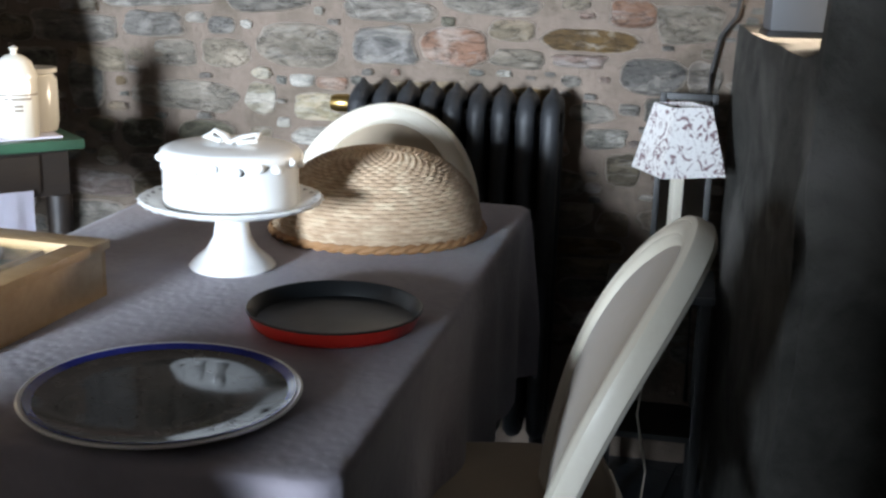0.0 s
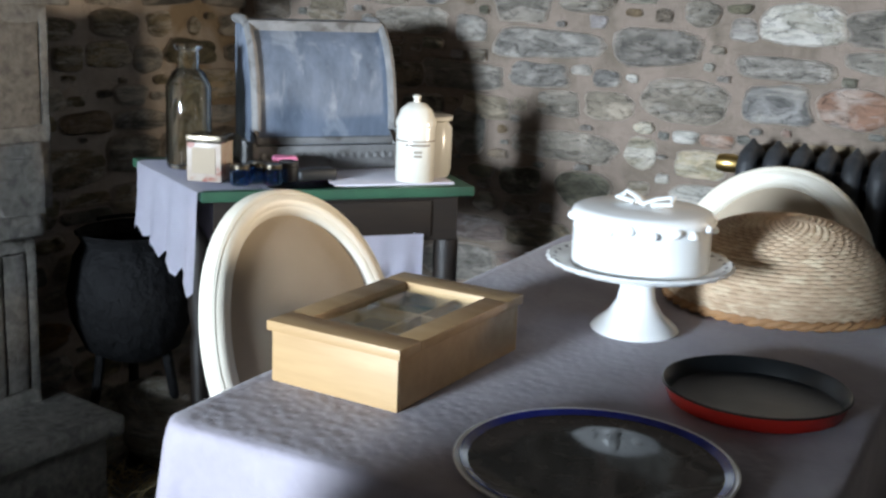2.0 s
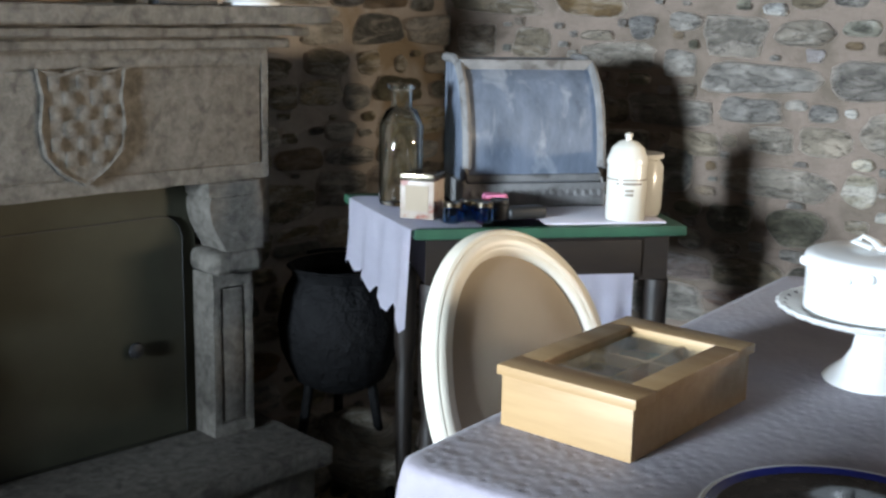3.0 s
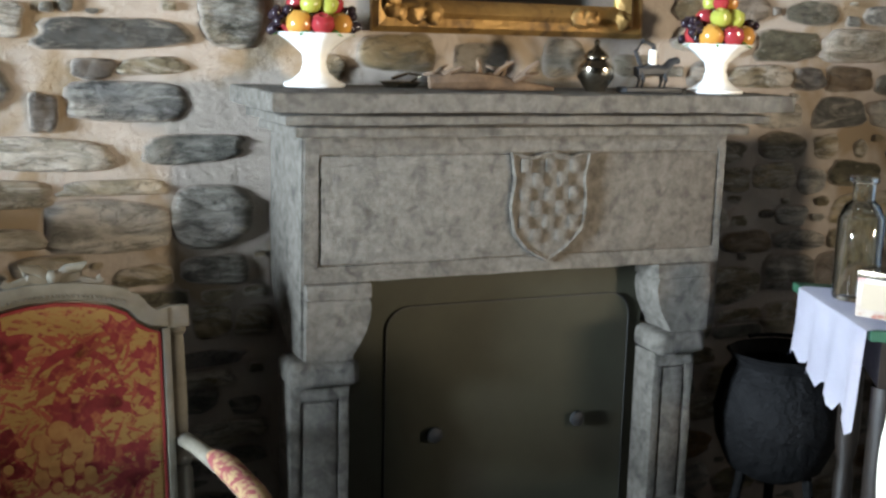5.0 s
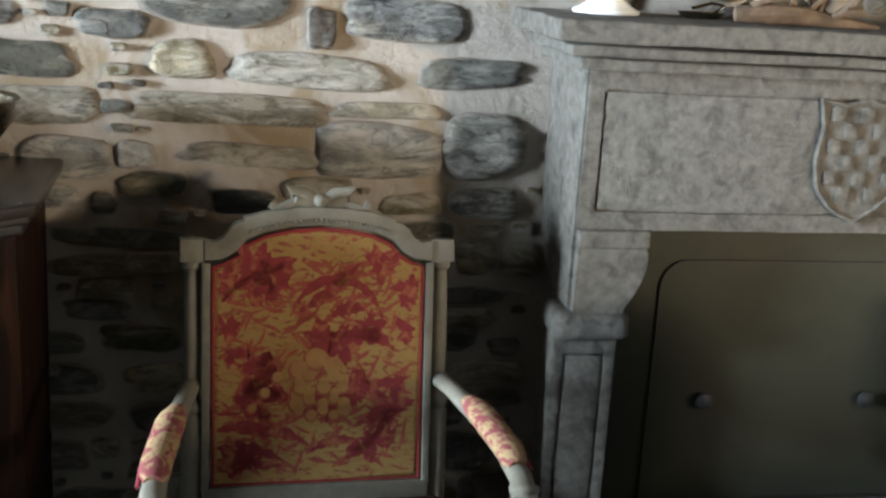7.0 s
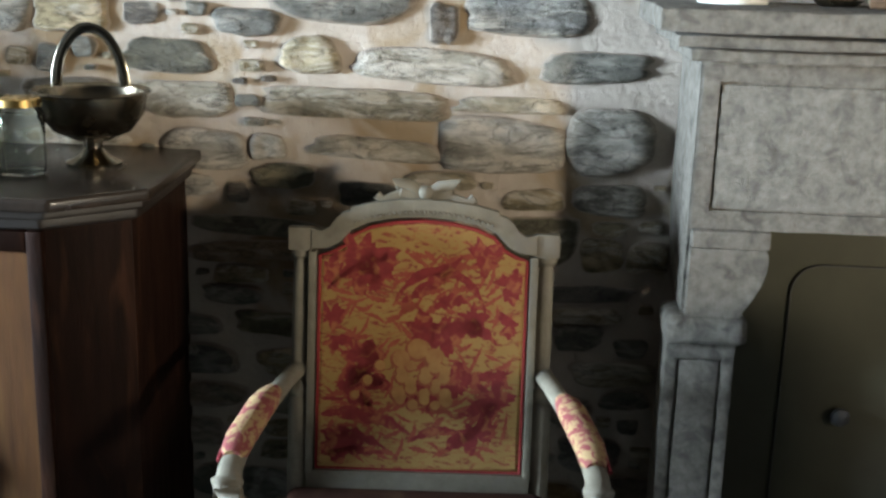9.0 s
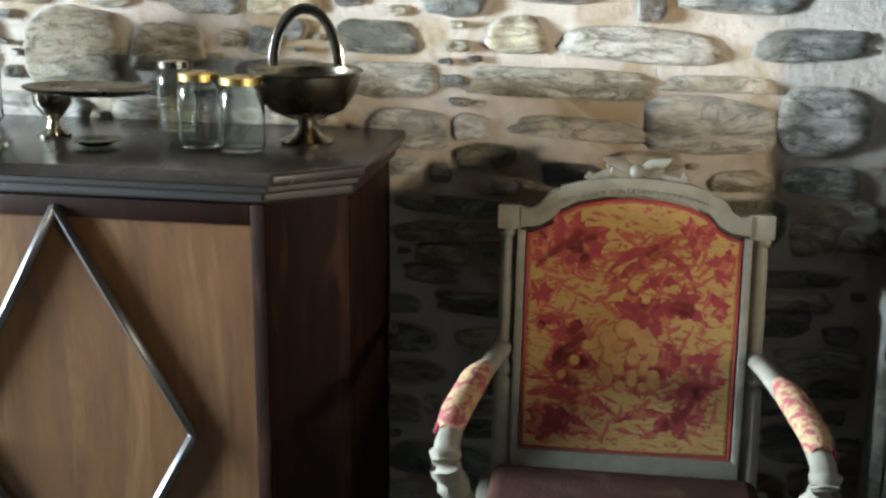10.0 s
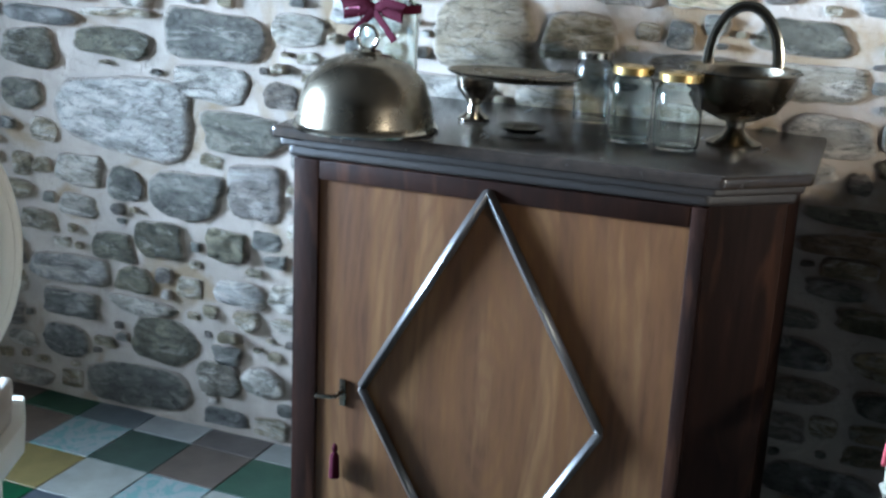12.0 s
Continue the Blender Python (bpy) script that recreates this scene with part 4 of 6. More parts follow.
for j in range(rows * sub + 1):
    f = j / (rows * sub)
    ang = f * math.pi / 2 * 0.98
    ring = []
    row = j // sub
    lift = math.sin((j % sub) / sub * math.pi) if sub > 1 else 1
    for i in range(nt):
        t = 2 * math.pi * i / nt
        e = 0.0015 * lift * math.cos(t * 36 + math.pi * (row % 2)) + 0.0022 * lift
        rr = math.cos(ang) ** 0.82
        ring.append(bm.verts.new(((0.212 * rr + e) * math.cos(t), (0.192 * rr + e) * math.sin(t), 0.015 + 0.155 * math.sin(ang) + e * math.sin(ang))))
    grid.append(ring)
for a, b in zip(grid, grid[1:]):
    for i in range(nt):
        bm.faces.new((a[i], a[(i + 1) % nt], b[(i + 1) % nt], b[i]))
bm.faces.new(grid[-1])
bmesh.ops.recalc_face_normals(bm, faces=bm.faces)
part("woven_dome", bm, M_WICKER, wk, smooth=0)
for k in range(2):
    pts = [((0.216 + 0.004 * math.cos(t * 22 + k * math.pi)) * math.cos(t), (0.196 + 0.004 * math.cos(t * 22 + k * math.pi)) * math.sin(t), 0.010 + 0.004 * math.sin(t * 22 + k * math.pi)) for t in [2 * math.pi * i / 160 for i in range(160)]]
    part("rim_cane", sweep(pts, circle(0.006, 6), closed=True), M_WICKER_RIM, wk, "reddish twisted cane")

# tea box
BM_ = pose(-1.156, 1.253, TZ + 0.0005, 0, 0, 6) @ pose(-0.111, 0.178, 0)
bx = thing("tea_box", BM_, "pine tea box with a glazed lid and compartments", "box")
W, L, H = 0.111, 0.178, 0.094
for a in ((-W, W, -L, -L + 0.01, 0, 0.078), (-W, W, L - 0.01, L, 0, 0.078), (-W, -W + 0.01, -L + 0.01, L - 0.01, 0, 0.078), (W - 0.01, W, -L + 0.01, L - 0.01, 0, 0.078), (-W + 0.01, W - 0.01, -L + 0.01, L - 0.01, 0, 0.008)):
    part("side_panel", boxed(*a, bevel=0.0015), M_PINE, bx)
part("divider", boxed(-0.003, 0.003, -L + 0.01, L - 0.01, 0.008, 0.066), M_PINE, bx)
for y in (-0.055, 0.055):
    part("divider", boxed(-W + 0.01, W - 0.01, y - 0.003, y + 0.003, 0.008, 0.065), M_PINE, bx)
e = 0.006
for a in ((-W - e, W + e, -L - e, -L + 0.05, 0.0785, H), (-W - e, W + e, L - 0.05, L + e, 0.0785, H), (-W - e, -W + 0.036, -L + 0.05, L - 0.05, 0.0785, H), (W - 0.036, W + e, -L + 0.05, L - 0.05, 0.0785, H)):
    part("lid_rail", boxed(*a, bevel=0.002), M_PINE, bx)
pane = part("pane", boxed(-W + 0.034, W - 0.034, -L + 0.048, L - 0.048, 0.083, 0.086), M_GLASS, bx)
pane.visible_shadow = False
for i, (x, y) in enumerate(((-0.05, -0.11), (0.05, -0.11), (-0.05, 0.0), (0.05, 0.0), (-0.05, 0.11), (0.05, 0.11))):
    part("tea_sachets", bumpy(boxed(x - 0.035, x + 0.035, y - 0.04, y + 0.04, 0.0085, 0.05, bevel=0.004), 0.004, 50, i), (M_PAPER, M_GREEN, M_EBONY)[i % 3], bx)

# ---- armchair ----
ARM = pose(-2.415, 0.144, 0, 0, 0, 93)
ac = thing("armchair", ARM, "grey limed armchair with red and yellow fruit toile upholstery", "armchair")
tilt = pose(0, 0.22, 0.42, -8.5, 0, 0)


def lean_part(name, bm, material, label="", smooth=40.0):
    bmesh.ops.transform(bm, matrix=tilt, verts=bm.verts)
    return part(name, bm, material, ac, label, smooth)


for sgn in (-1, 1):
    x = 0.248 * sgn
    bm = lathe([(0, -0.06), (0.021, -0.06), (0.021, 0.16), (0.015, 0.17), (0.021, 0.18), (0.021, 0.19), (0.014, 0.2), (0.017, 0.3), (0.015, 0.44), (0.013, 0.452), (0.02, 0.46), (0.02, 0.47), (0, 0.47)], 20, at=(x, 0, 0),
               wave=lambda a, r, z: r * (1 - 0.12 * (0.5 + 0.5 * math.cos(a * 8))) if 0.2 < z < 0.45 else r)
    lean_part("back_post", bm, M_GREYWOOD)
    lean_part("post_block", boxed(x - 0.024, x + 0.024, -0.022, 0.022, 0.47, 0.517, bevel=0.004), M_GREYWOOD)
    lean_part("side_rail", boxed(sgn * 0.214 if sgn < 0 else 0.214, 0.23 if sgn > 0 else -0.23, -0.026, 0.016, 0.01, 0.47, bevel=0.003) if sgn > 0 else boxed(-0.23, -0.214, -0.026, 0.016, 0.01, 0.47, bevel=0.003), M_GREYWOOD)
top = [(0.226, 0.515), (0.205, 0.512), (0.19, 0.52), (0.178, 0.537), (0.165, 0.549), (0.15, 0.553), (0.148, 0.56), (0.1, 0.572), (0.05, 0.579), (0, 0.581)]
under = [(0, 0.545), (0.06, 0.541), (0.11, 0.531), (0.145, 0.515), (0.165, 0.492), (0.19, 0.478), (0.226, 0.474)]
outline = top + [(-x, z) for x, z in reversed(top[:-1])] + [(-x, z) for x, z in reversed(under[1:])] + under
lean_part("crest_rail", extrude_outline(outline, -0.026, 0.02, bevel=0.005), M_GREYWOOD)
bm = bmesh.new()
for i in range(-14, 15):
    x = i * 0.0098
    ball(0.0042, (x, -0.027, 0.555 - (x / 0.15) ** 2 * 0.027), bm=bm, sub=1)
lean_part("bead_row", bm, M_GREYWOOD)
bm = bmesh.new()
for sgn in (-1, 1):
    sweep([(0, -0.004, 0.585), (sgn * 0.03, -0.01, 0.608), (sgn * 0.062, -0.012, 0.612), (sgn * 0.05, -0.008, 0.592), (sgn * 0.015, -0.006, 0.584)], circle(0.009, 8, 0.8, 1.3), bm=bm)
    sweep([(sgn * 0.01, -0.004, 0.586), (sgn * 0.05, -0.008, 0.588), (sgn * 0.085, -0.006, 0.575), (sgn * 0.098, -0.006, 0.585)], circle(0.007, 8, 0.8, 1.3), bm=bm)
ball(0.016, (0, -0.01, 0.592), 1, 0.8, 1, bm=bm)
lean_part("ribbon_carving", bumpy(bm, 0.003, 50), M_GREYWOOD, "carved ribbon bow")
lean_part("lower_rail", boxed(-0.228, 0.228, -0.026, 0.018, -0.02, 0.022, bevel=0.004), M_GREYWOOD)
pad = [(-0.208, 0.025), (0.208, 0.025), (0.208, 0.462), (0.185, 0.468), (0.16, 0.482), (0.14, 0.506), (0.105, 0.522), (0.055, 0.532), (0, 0.536), (-0.055, 0.532), (-0.105, 0.522), (-0.14, 0.506), (-0.16, 0.482), (-0.185, 0.468), (-0.208, 0.462)]
bp = lean_part("backrest", extrude_outline(pad, -0.02, 0.012, bevel=0.012, seg=4), M_TOILE, "red and yellow fruit toile back")
bm = sweep([(x, -0.016, z) for x, z in pad], circle(0.0045, 6), closed=True, up=(0, 1, 0))
bmesh.ops.transform(bm, matrix=tilt, verts=bm.verts)
part("piping", bm, mat("red_braid", (0.30, 0.03, 0.03), (0.22, 0.02, 0.02), 30, 0.8), bp)


def printed(name, shapes, material, lift, label="", kind=""):
    """Flat printed figures on the front of the backrest, from outlines in parts of its width and height."""
    bm = bmesh.new()
    for pts in shapes:
        bm.faces.new([bm.verts.new((-0.208 + 0.416 * u, -0.02 - lift, 0.025 + 0.511 * v)) for u, v in pts])
    bmesh.ops.transform(bm, matrix=tilt, verts=bm.verts)
    bm.normal_update()
    for f in bm.faces:
        if f.normal.y > 0:
            f.normal_flip()
    return tagged(part(name, bm, material, bp, label, smooth=0), label, kind=kind)


def vine_leaf(u, v, size, turn, lobes=5, ragged=0.34):
    pts = []
    far = Vector((u * 31, v * 17, turn * 5))
    for i in range(54):
        t = 2 * math.pi * i / 54
        d = Vector((math.cos(t), math.sin(t), 0))
        k = size * (0.8 + 0.75 * ragged * math.sin(lobes * t + turn * 3) * math.cos(t * 2 + turn) + 0.55 * noise.noise(d * 1.6 + far) + 0.3 * noise.noise(d * 6 + far))
        pts.append((u + k * math.cos(t + radians(turn * 40)), v + 0.82 * k * math.sin(t + radians(turn * 40))))
    return pts


def plume(u, v, turn, length, width, bend):
    """A tapered stroke that curves as it goes."""
    up, down, x, y, a = [], [], u, v, radians(turn)
    for i in range(13):
        f = i / 12
        w = width * math.sin(math.pi * min(0.06 + 0.94 * f, 1)) * (1 + 0.35 * math.sin(i * 2.3))
        up.append((x - w * math.sin(a), y + w * math.cos(a)))
        down.append((x + w * math.sin(a), y - w * math.cos(a)))
        x, y, a = x + length / 12 * math.cos(a), y + length / 12 * math.sin(a), a + radians(bend) / 12
    return up + down[::-1]


def disc(u, v, k):
    return [(u + k * math.cos(2 * math.pi * i / 18), v + 0.81 * k * math.sin(2 * math.pi * i / 18)) for i in range(18)]


pr = random.Random(21)
dark = [vine_leaf(0.19, 0.84, 0.15, 0.4), vine_leaf(0.29, 0.80, 0.10, 1.3), vine_leaf(0.22, 0.44, 0.12, 0.9), vine_leaf(0.60, 0.56, 0.11, 1.8, 3, 0.5), vine_leaf(0.80, 0.87, 0.09, 0.2),
        vine_leaf(0.93, 0.76, 0.09, 1.1), vine_leaf(0.86, 0.30, 0.12, 0.6, 4, 0.45), vine_leaf(0.92, 0.60, 0.06, 0.5), vine_leaf(0.55, 0.30, 0.09, 1.5, 4, 0.5), vine_leaf(0.06, 0.62, 0.07, 0.3)]
dark += [plume(0.36, 0.66, 62, 0.62, 0.022, -150), plume(0.40, 0.68, 25, 0.36, 0.028, 18), plume(0.56, 0.66, 35, 0.17, 0.03, -60), plume(0.60, 0.58, 18, 0.30, 0.03, -70), plume(0.02, 0.22, 8, 0.46, 0.03, -38),
         plume(0.02, 0.15, 4, 0.34, 0.024, -34), plume(0.04, 0.06, 12, 0.3, 0.022, -24), plume(0.0, 0.285, -2, 0.15, 0.008, 6), plume(0.68, 0.22, 22, 0.28, 0.022, -20), plume(0.70, 0.40, -10, 0.26, 0.02, 30),
         plume(0.46, 0.12, 30, 0.24, 0.018, -40), plume(0.62, 0.08, 24, 0.3, 0.022, 26), plume(0.02, 0.50, 24, 0.2, 0.02, -50), plume(0.04, 0.72, 50, 0.2, 0.016, -40)]
dark += [vine_leaf(0.66, 0.36, 0.10, 1.0, 4, 0.4), vine_leaf(0.74, 0.62, 0.08, 1.6, 3, 0.5), vine_leaf(0.50, 0.57, 0.08, 0.6, 3, 0.5), vine_leaf(0.12, 0.10, 0.10, 1.2, 4, 0.4), vine_leaf(0.78, 0.16, 0.10, 0.1, 4, 0.45), vine_leaf(0.06, 0.80, 0.07, 1.7)]
dark += [disc(0.21 + pr.gauss(0, 0.055), 0.37 + pr.gauss(0, 0.06), pr.uniform(0.022, 0.034)) for _ in range(34)]
mid = [plume(pr.uniform(0.03, 0.9), pr.uniform(0.04, 0.9), pr.uniform(-40, 70), pr.uniform(0.06, 0.16), pr.uniform(0.005, 0.013), pr.uniform(-70, 70)) for _ in range(230)]
mid = [q for q in mid if all(0.02 < u < 0.98 and 0.02 < v < 0.9 for u, v in q)]
dark = [[(min(max(u, 0.02), 0.98), min(max(v, 0.02), 0.97)) for u, v in q] for q in dark]
printed("printed_leaf", dark, mat("madder_red_print", (0.27, 0.03, 0.03), (0.19, 0.02, 0.024), 60, 0.85, c3=(0.36, 0.12, 0.05), s3=40, lo=0.54, hi=0.66, bump=0.1, bscale=300), 0.0006, "madder red leaves and plumes", "stuff")
printed("printed_sprig", mid, mat("faded_red_print", (0.34, 0.085, 0.045), (0.28, 0.05, 0.035), 60, 0.85, bump=0.1, bscale=300), 0.0003, kind="stuff")
fruit = [(0.40 + 0.055 * (i % 5) + pr.uniform(-0.01, 0.01), 0.40 - 0.045 * (i // 5) + 0.02 * (i % 2), pr.uniform(0.026, 0.04)) for i in range(20)] + [(0.48, 0.49, 0.06), (0.56, 0.46, 0.05), (0.40, 0.45, 0.05), (0.24, 0.36, 0.028), (0.30, 0.42, 0.03), (0.18, 0.30, 0.024)]
printed("printed_fruit_rim", [disc(*q) for q in fruit], mat("brown_red_outline", (0.32, 0.11, 0.045), (0.26, 0.07, 0.035), 60, 0.85, bump=0.1), 0.0009, kind="stuff")
printed("printed_fruit", [disc(u + 0.005, v + 0.005, k * 0.84) for u, v, k in fruit], mat("ochre_fruit_print", (0.42, 0.24, 0.075), (0.31, 0.13, 0.05), 26, 0.85, bump=0.1, bscale=300), 0.0012, "ochre printed fruit", "stuff")
for sgn in (-1, 1):
    line = [(sgn * 0.25, 0.255, 0.645), (sgn * 0.262, 0.17, 0.65), (sgn * 0.29, 0.05, 0.636), (sgn * 0.312, -0.06, 0.615), (sgn * 0.318, -0.13, 0.6), (sgn * 0.317, -0.165, 0.58), (sgn * 0.315, -0.16, 0.555)]
    arm = part("arm", sweep(line, circle(0.021, 12, 1.0, 0.8), scales=[0.95, 0.9, 0.95, 1.0, 1.05, 1.15, 0.8]), M_GREYWOOD, ac)
    pad_line = [Vector(p) + Vector((0, 0, 0.012)) for p in line[1:5]]
    pad_line = [pad_line[0].lerp(pad_line[1], 0.55)] + [pad_line[0].lerp(pad_line[1], 0.8), pad_line[1], pad_line[2], pad_line[2].lerp(pad_line[3], 0.5), pad_line[2].lerp(pad_line[3], 0.75)]
    cushion = part("arm_pad", sweep(pad_line, circle(0.028, 14, 1.0, 0.8), scales=[0.6, 0.9, 1.0, 1.0, 0.92, 0.6]), M_PAD, arm, "toile arm pad with red piping")
    part("piping", sweep([p + Vector((0.026 * sgn, 0, -0.008)) for p in pad_line], circle(0.004, 6)), M_PAD_BRAID, cushion)
    stem = [Vector(p) for p in ((sgn * 0.318, -0.15, 0.595), (sgn * 0.318, -0.165, 0.57), (sgn * 0.308, -0.14, 0.53), (sgn * 0.296, -0.118, 0.49), (sgn * 0.287, -0.12, 0.45), (sgn * 0.282, -0.145, 0.42), (sgn * 0.28, -0.17, 0.39))]
    fine = [a.lerp(b, k / 5) for a, b in zip(stem, stem[1:]) for k in range(5)] + [stem[-1]]
    part("arm_support", bumpy(sweep(fine, circle(0.025, 14), scales=[1 + 0.14 * math.sin(i * 1.3) for i in range(len(fine))]), 0.0045, 60, sgn), M_GREYWOOD, ac, "carved scrolled arm support")
    part("side_seat_rail", boxed(sgn * 0.27 - 0.018, sgn * 0.27 + 0.018, -0.2, 0.2, 0.31, 0.385, bevel=0.004), M_GREYWOOD, ac)
part("front_seat_rail", boxed(-0.29, 0.29, -0.26, -0.222, 0.31, 0.385, bevel=0.006), M_GREYWOOD, ac)
part("back_seat_rail", boxed(-0.25, 0.25, 0.19, 0.225, 0.31, 0.385, bevel=0.004), M_GREYWOOD, ac)
bm = boxed(-0.265, 0.265, -0.255, 0.195, 0.35, 0.412, bevel=0.03, seg=5)
for v in bm.verts:
    if v.co.z > 0.385:
        v.co.z += 0.02 * (1 - (v.co.x / 0.3) ** 2) * (1 - (v.co.y / 0.3) ** 2)
part("seat", bm, M_SEAT, ac, "worn dark red seat cushion with shade in its colour")
for x, y in ((-0.26, -0.23), (0.26, -0.23), (-0.24, 0.2), (0.24, 0.2)):
    part("leg", lathe([(0, 0), (0.014, 0), (0.016, 0.02), (0.026, 0.25), (0.02, 0.265), (0.03, 0.28), (0.03, 0.33)], 18, at=(x, y, 0), wave=lambda a, r, z: r * (1 - 0.1 * (0.5 + 0.5 * math.cos(a * 8))) if z < 0.26 else r), M_GREYWOOD, ac)

# ---- buffet cabinet ----
CM = pose(-2.394, -1.411, 0, 0, 0, 91.8)
cb = thing("cabinet", CM, "dark walnut buffet with cherry door and diamond moulding", "cabinet")
CT = 1.03


def canted(grow, z0, z1, bevel=0.0):
    g = grow
    pts = [(-g, -g), (0.88 + g, -g), (1.025 + g, 0.125 - g * 0.4), (1.025 + g, 0.565), (-0.02 - g, 0.565), (-0.02 - g, 0.3)]
    bm = bmesh.new()
    a = [bm.verts.new((x, y, z0)) for x, y in pts]
    b = [bm.verts.new((x, y, z1)) for x, y in pts]
    bm.faces.new(list(reversed(a))), bm.faces.new(b)
    for i in range(6):
        bm.faces.new((a[i], a[(i + 1) % 6], b[(i + 1) % 6], b[i]))
    if bevel:
        bmesh.ops.bevel(bm, geom=bm.edges[:], offset=bevel, segments=3, profile=0.6, affect="EDGES")
    return bm


part("body", canted(-0.03, 0.07, 0.968), M_WALNUT, cb)
part("plinth", canted(-0.012, 0.0, 0.075, 0.004), M_WALNUT, cb)
part("under_moulding", canted(-0.016, 0.966, 0.992, 0.008), M_EBONY, cb)
part("edge_bead", canted(-0.004, 0.988, 1.006, 0.006), M_EBONY, cb)
part("top", canted(0.01, 1.004, CT, 0.009), M_TOPWOOD, cb, "polished dark top with moulded edge")
bm = bmesh.new()
for a in ((0.03, 0.088, 0.08, 0.965), (0.836, 0.866, 0.08, 0.965), (0.088, 0.836, 0.925, 0.965), (0.088, 0.836, 0.08, 0.12)):
    box(bm, a[0], a[1], 0.012, 0.031, a[2], a[3], bevel=0.004)
part("face_frame", bm, M_WALNUT, cb)
door = part("door", boxed(0.0885, 0.8355, 0.019, 0.032, 0.121, 0.924), M_DOORWOOD, cb, "cherry wood door panel")
dia = [(0.451, 0.945), (0.707, 0.492), (0.451, 0.04), (0.195, 0.492)]
for (xa, za), (xb, zb) in zip(dia, dia[1:] + dia[:1]):
    d = Vector((xb - xa, 0, zb - za))
    ln, ang = d.length, math.atan2(d.z, d.x)
    bm = boxed(-ln / 2 - 0.006, ln / 2 + 0.006, -0.022, 0.0, -0.010, 0.010, bevel=0.0095, seg=1)
    bmesh.ops.transform(bm, matrix=Matrix.Translation(((xa + xb) / 2, 0.021, (za + zb) / 2)) @ Matrix.Rotation(-ang, 4, "Y"), verts=bm.verts)
    part("diamond_moulding", bm, M_RIDGE, door, "dark bevelled diamond moulding")
part("keyhole_plate", boxed(0.143, 0.158, 0.012, 0.02, 0.44, 0.5, bevel=0.003), M_DULL, door)
part("lever_handle", sweep([(0.15, 0.012, 0.473), (0.15, -0.018, 0.473), (0.135, -0.024, 0.472), (0.105, -0.022, 0.468)], circle(0.005, 8)), M_DULL, door, "small iron lever")
part("key_tassel", lathe([(0, 0), (0.012, 0.0), (0.010, 0.05), (0.004, 0.06), (0.007, 0.068), (0.003, 0.078), (0, 0.08)], 14, at=(0.14, 0.004, 0.275)), M_PURPLE, door, "dark red tassel")


def on_cabinet(name, x, y, label, category, group="", rz=0):
    return thing(name, pose(x, y, CT + 0.0005, 0, 0, rz), label, category, group)


# things on the cabinet
o = on_cabinet("cloche", -2.475, -1.255, "domed tarnished silver food cloche with a ring handle", "cloche")
o.matrix_world = o.matrix_world @ Matrix.Scale(0.92, 4)
part("dome", lathe([(0.155, 0), (0.158, 0.004), (0.152, 0.012), (0.15, 0.02), (0.145, 0.06), (0.128, 0.105), (0.095, 0.14), (0.05, 0.158), (0.02, 0.162), (0, 0.163)], 64), M_DULL, o)
part("rim", lathe([(0.15, 0.0), (0.16, 0.0), (0.162, 0.005), (0.157, 0.011), (0.15, 0.011)], 64), M_SILVER, o)
part("handle_boss", lathe([(0, 0.16), (0.035, 0.16), (0.03, 0.168), (0.012, 0.172), (0, 0.173)], 28), M_DULL, o)
part("ring_handle", sweep([(0.0, 0.024 * math.cos(t), 0.196 + 0.026 * math.sin(t)) for t in [2 * math.pi * i / 24 for i in range(24)]], circle(0.005, 8), closed=True, up=(1, 0, 0)), M_SILVER, o)


def jar(x, y, r, h, fill, label, lidmat):
    o = on_cabinet("glass_jar", x, y, label, "jar", "glass preserving jars")
    part("glass_body", lathe([(0, 0.003), (r * 0.9, 0.003), (r, 0.012), (r, h * 0.78), (r * 0.9, h * 0.84), (r * 0.82, h * 0.87), (r * 0.82, h * 0.92), (r * 0.78, h * 0.92), (r * 0.78, h * 0.86), (r * 0.93, h * 0.77), (r * 0.94, 0.016), (r * 0.86, 0.008), (0, 0.008)], 40), M_GLASS, o)
    part("lid", lathe([(r * 0.8, h * 0.9), (r * 0.92, h * 0.9), (r * 0.93, h * 0.99), (r * 0.88, h), (0, h)], 40), lidmat, o, "screw lid")
    if fill:
        part("contents", bumpy(lathe([(0, 0.009), (r * 0.84, 0.009), (r * 0.91, 0.018), (r * 0.91, h * fill), (r * 0.6, h * fill * 1.04), (0, h * fill)], 30), 0.003, 60), M_STRAW, o)


jar(-2.62, -0.653, 0.046, 0.15, 0, "empty clear glass jar with a brass lid", M_BRASS)
jar(-2.645, -0.752, 0.044, 0.152, 0.0, "clear glass jar with a gilt lid", M_BRASS)
jar(-2.83, -0.88, 0.042, 0.155, 0.0, "clear glass jar with a steel lid", M_SILVER)

o = on_cabinet("silver_basket", -2.755, -0.56, "footed pewter bowl with an arched swing handle", "bowl", rz=95)
part("foot", lathe([(0, 0), (0.055, 0), (0.056, 0.005), (0.03, 0.018), (0.018, 0.034), (0.02, 0.05), (0, 0.05)], 40), M_SILVER, o)
part("bowl", lathe([(0, 0.048), (0.034, 0.05), (0.078, 0.07), (0.104, 0.105), (0.112, 0.146), (0.12, 0.150), (0.116, 0.154), (0.106, 0.148), (0.097, 0.108), (0.068, 0.075), (0, 0.06)], 56), M_DULL, o)
part("swing_handle", sweep([(0.068 * math.cos(t), 0.0, 0.158 + 0.118 * math.sin(t)) for t in [math.pi * i / 24 for i in range(25)]], circle(0.006, 8, 1.8, 0.4), up=(0, 1, 0)), M_SILVER, o)

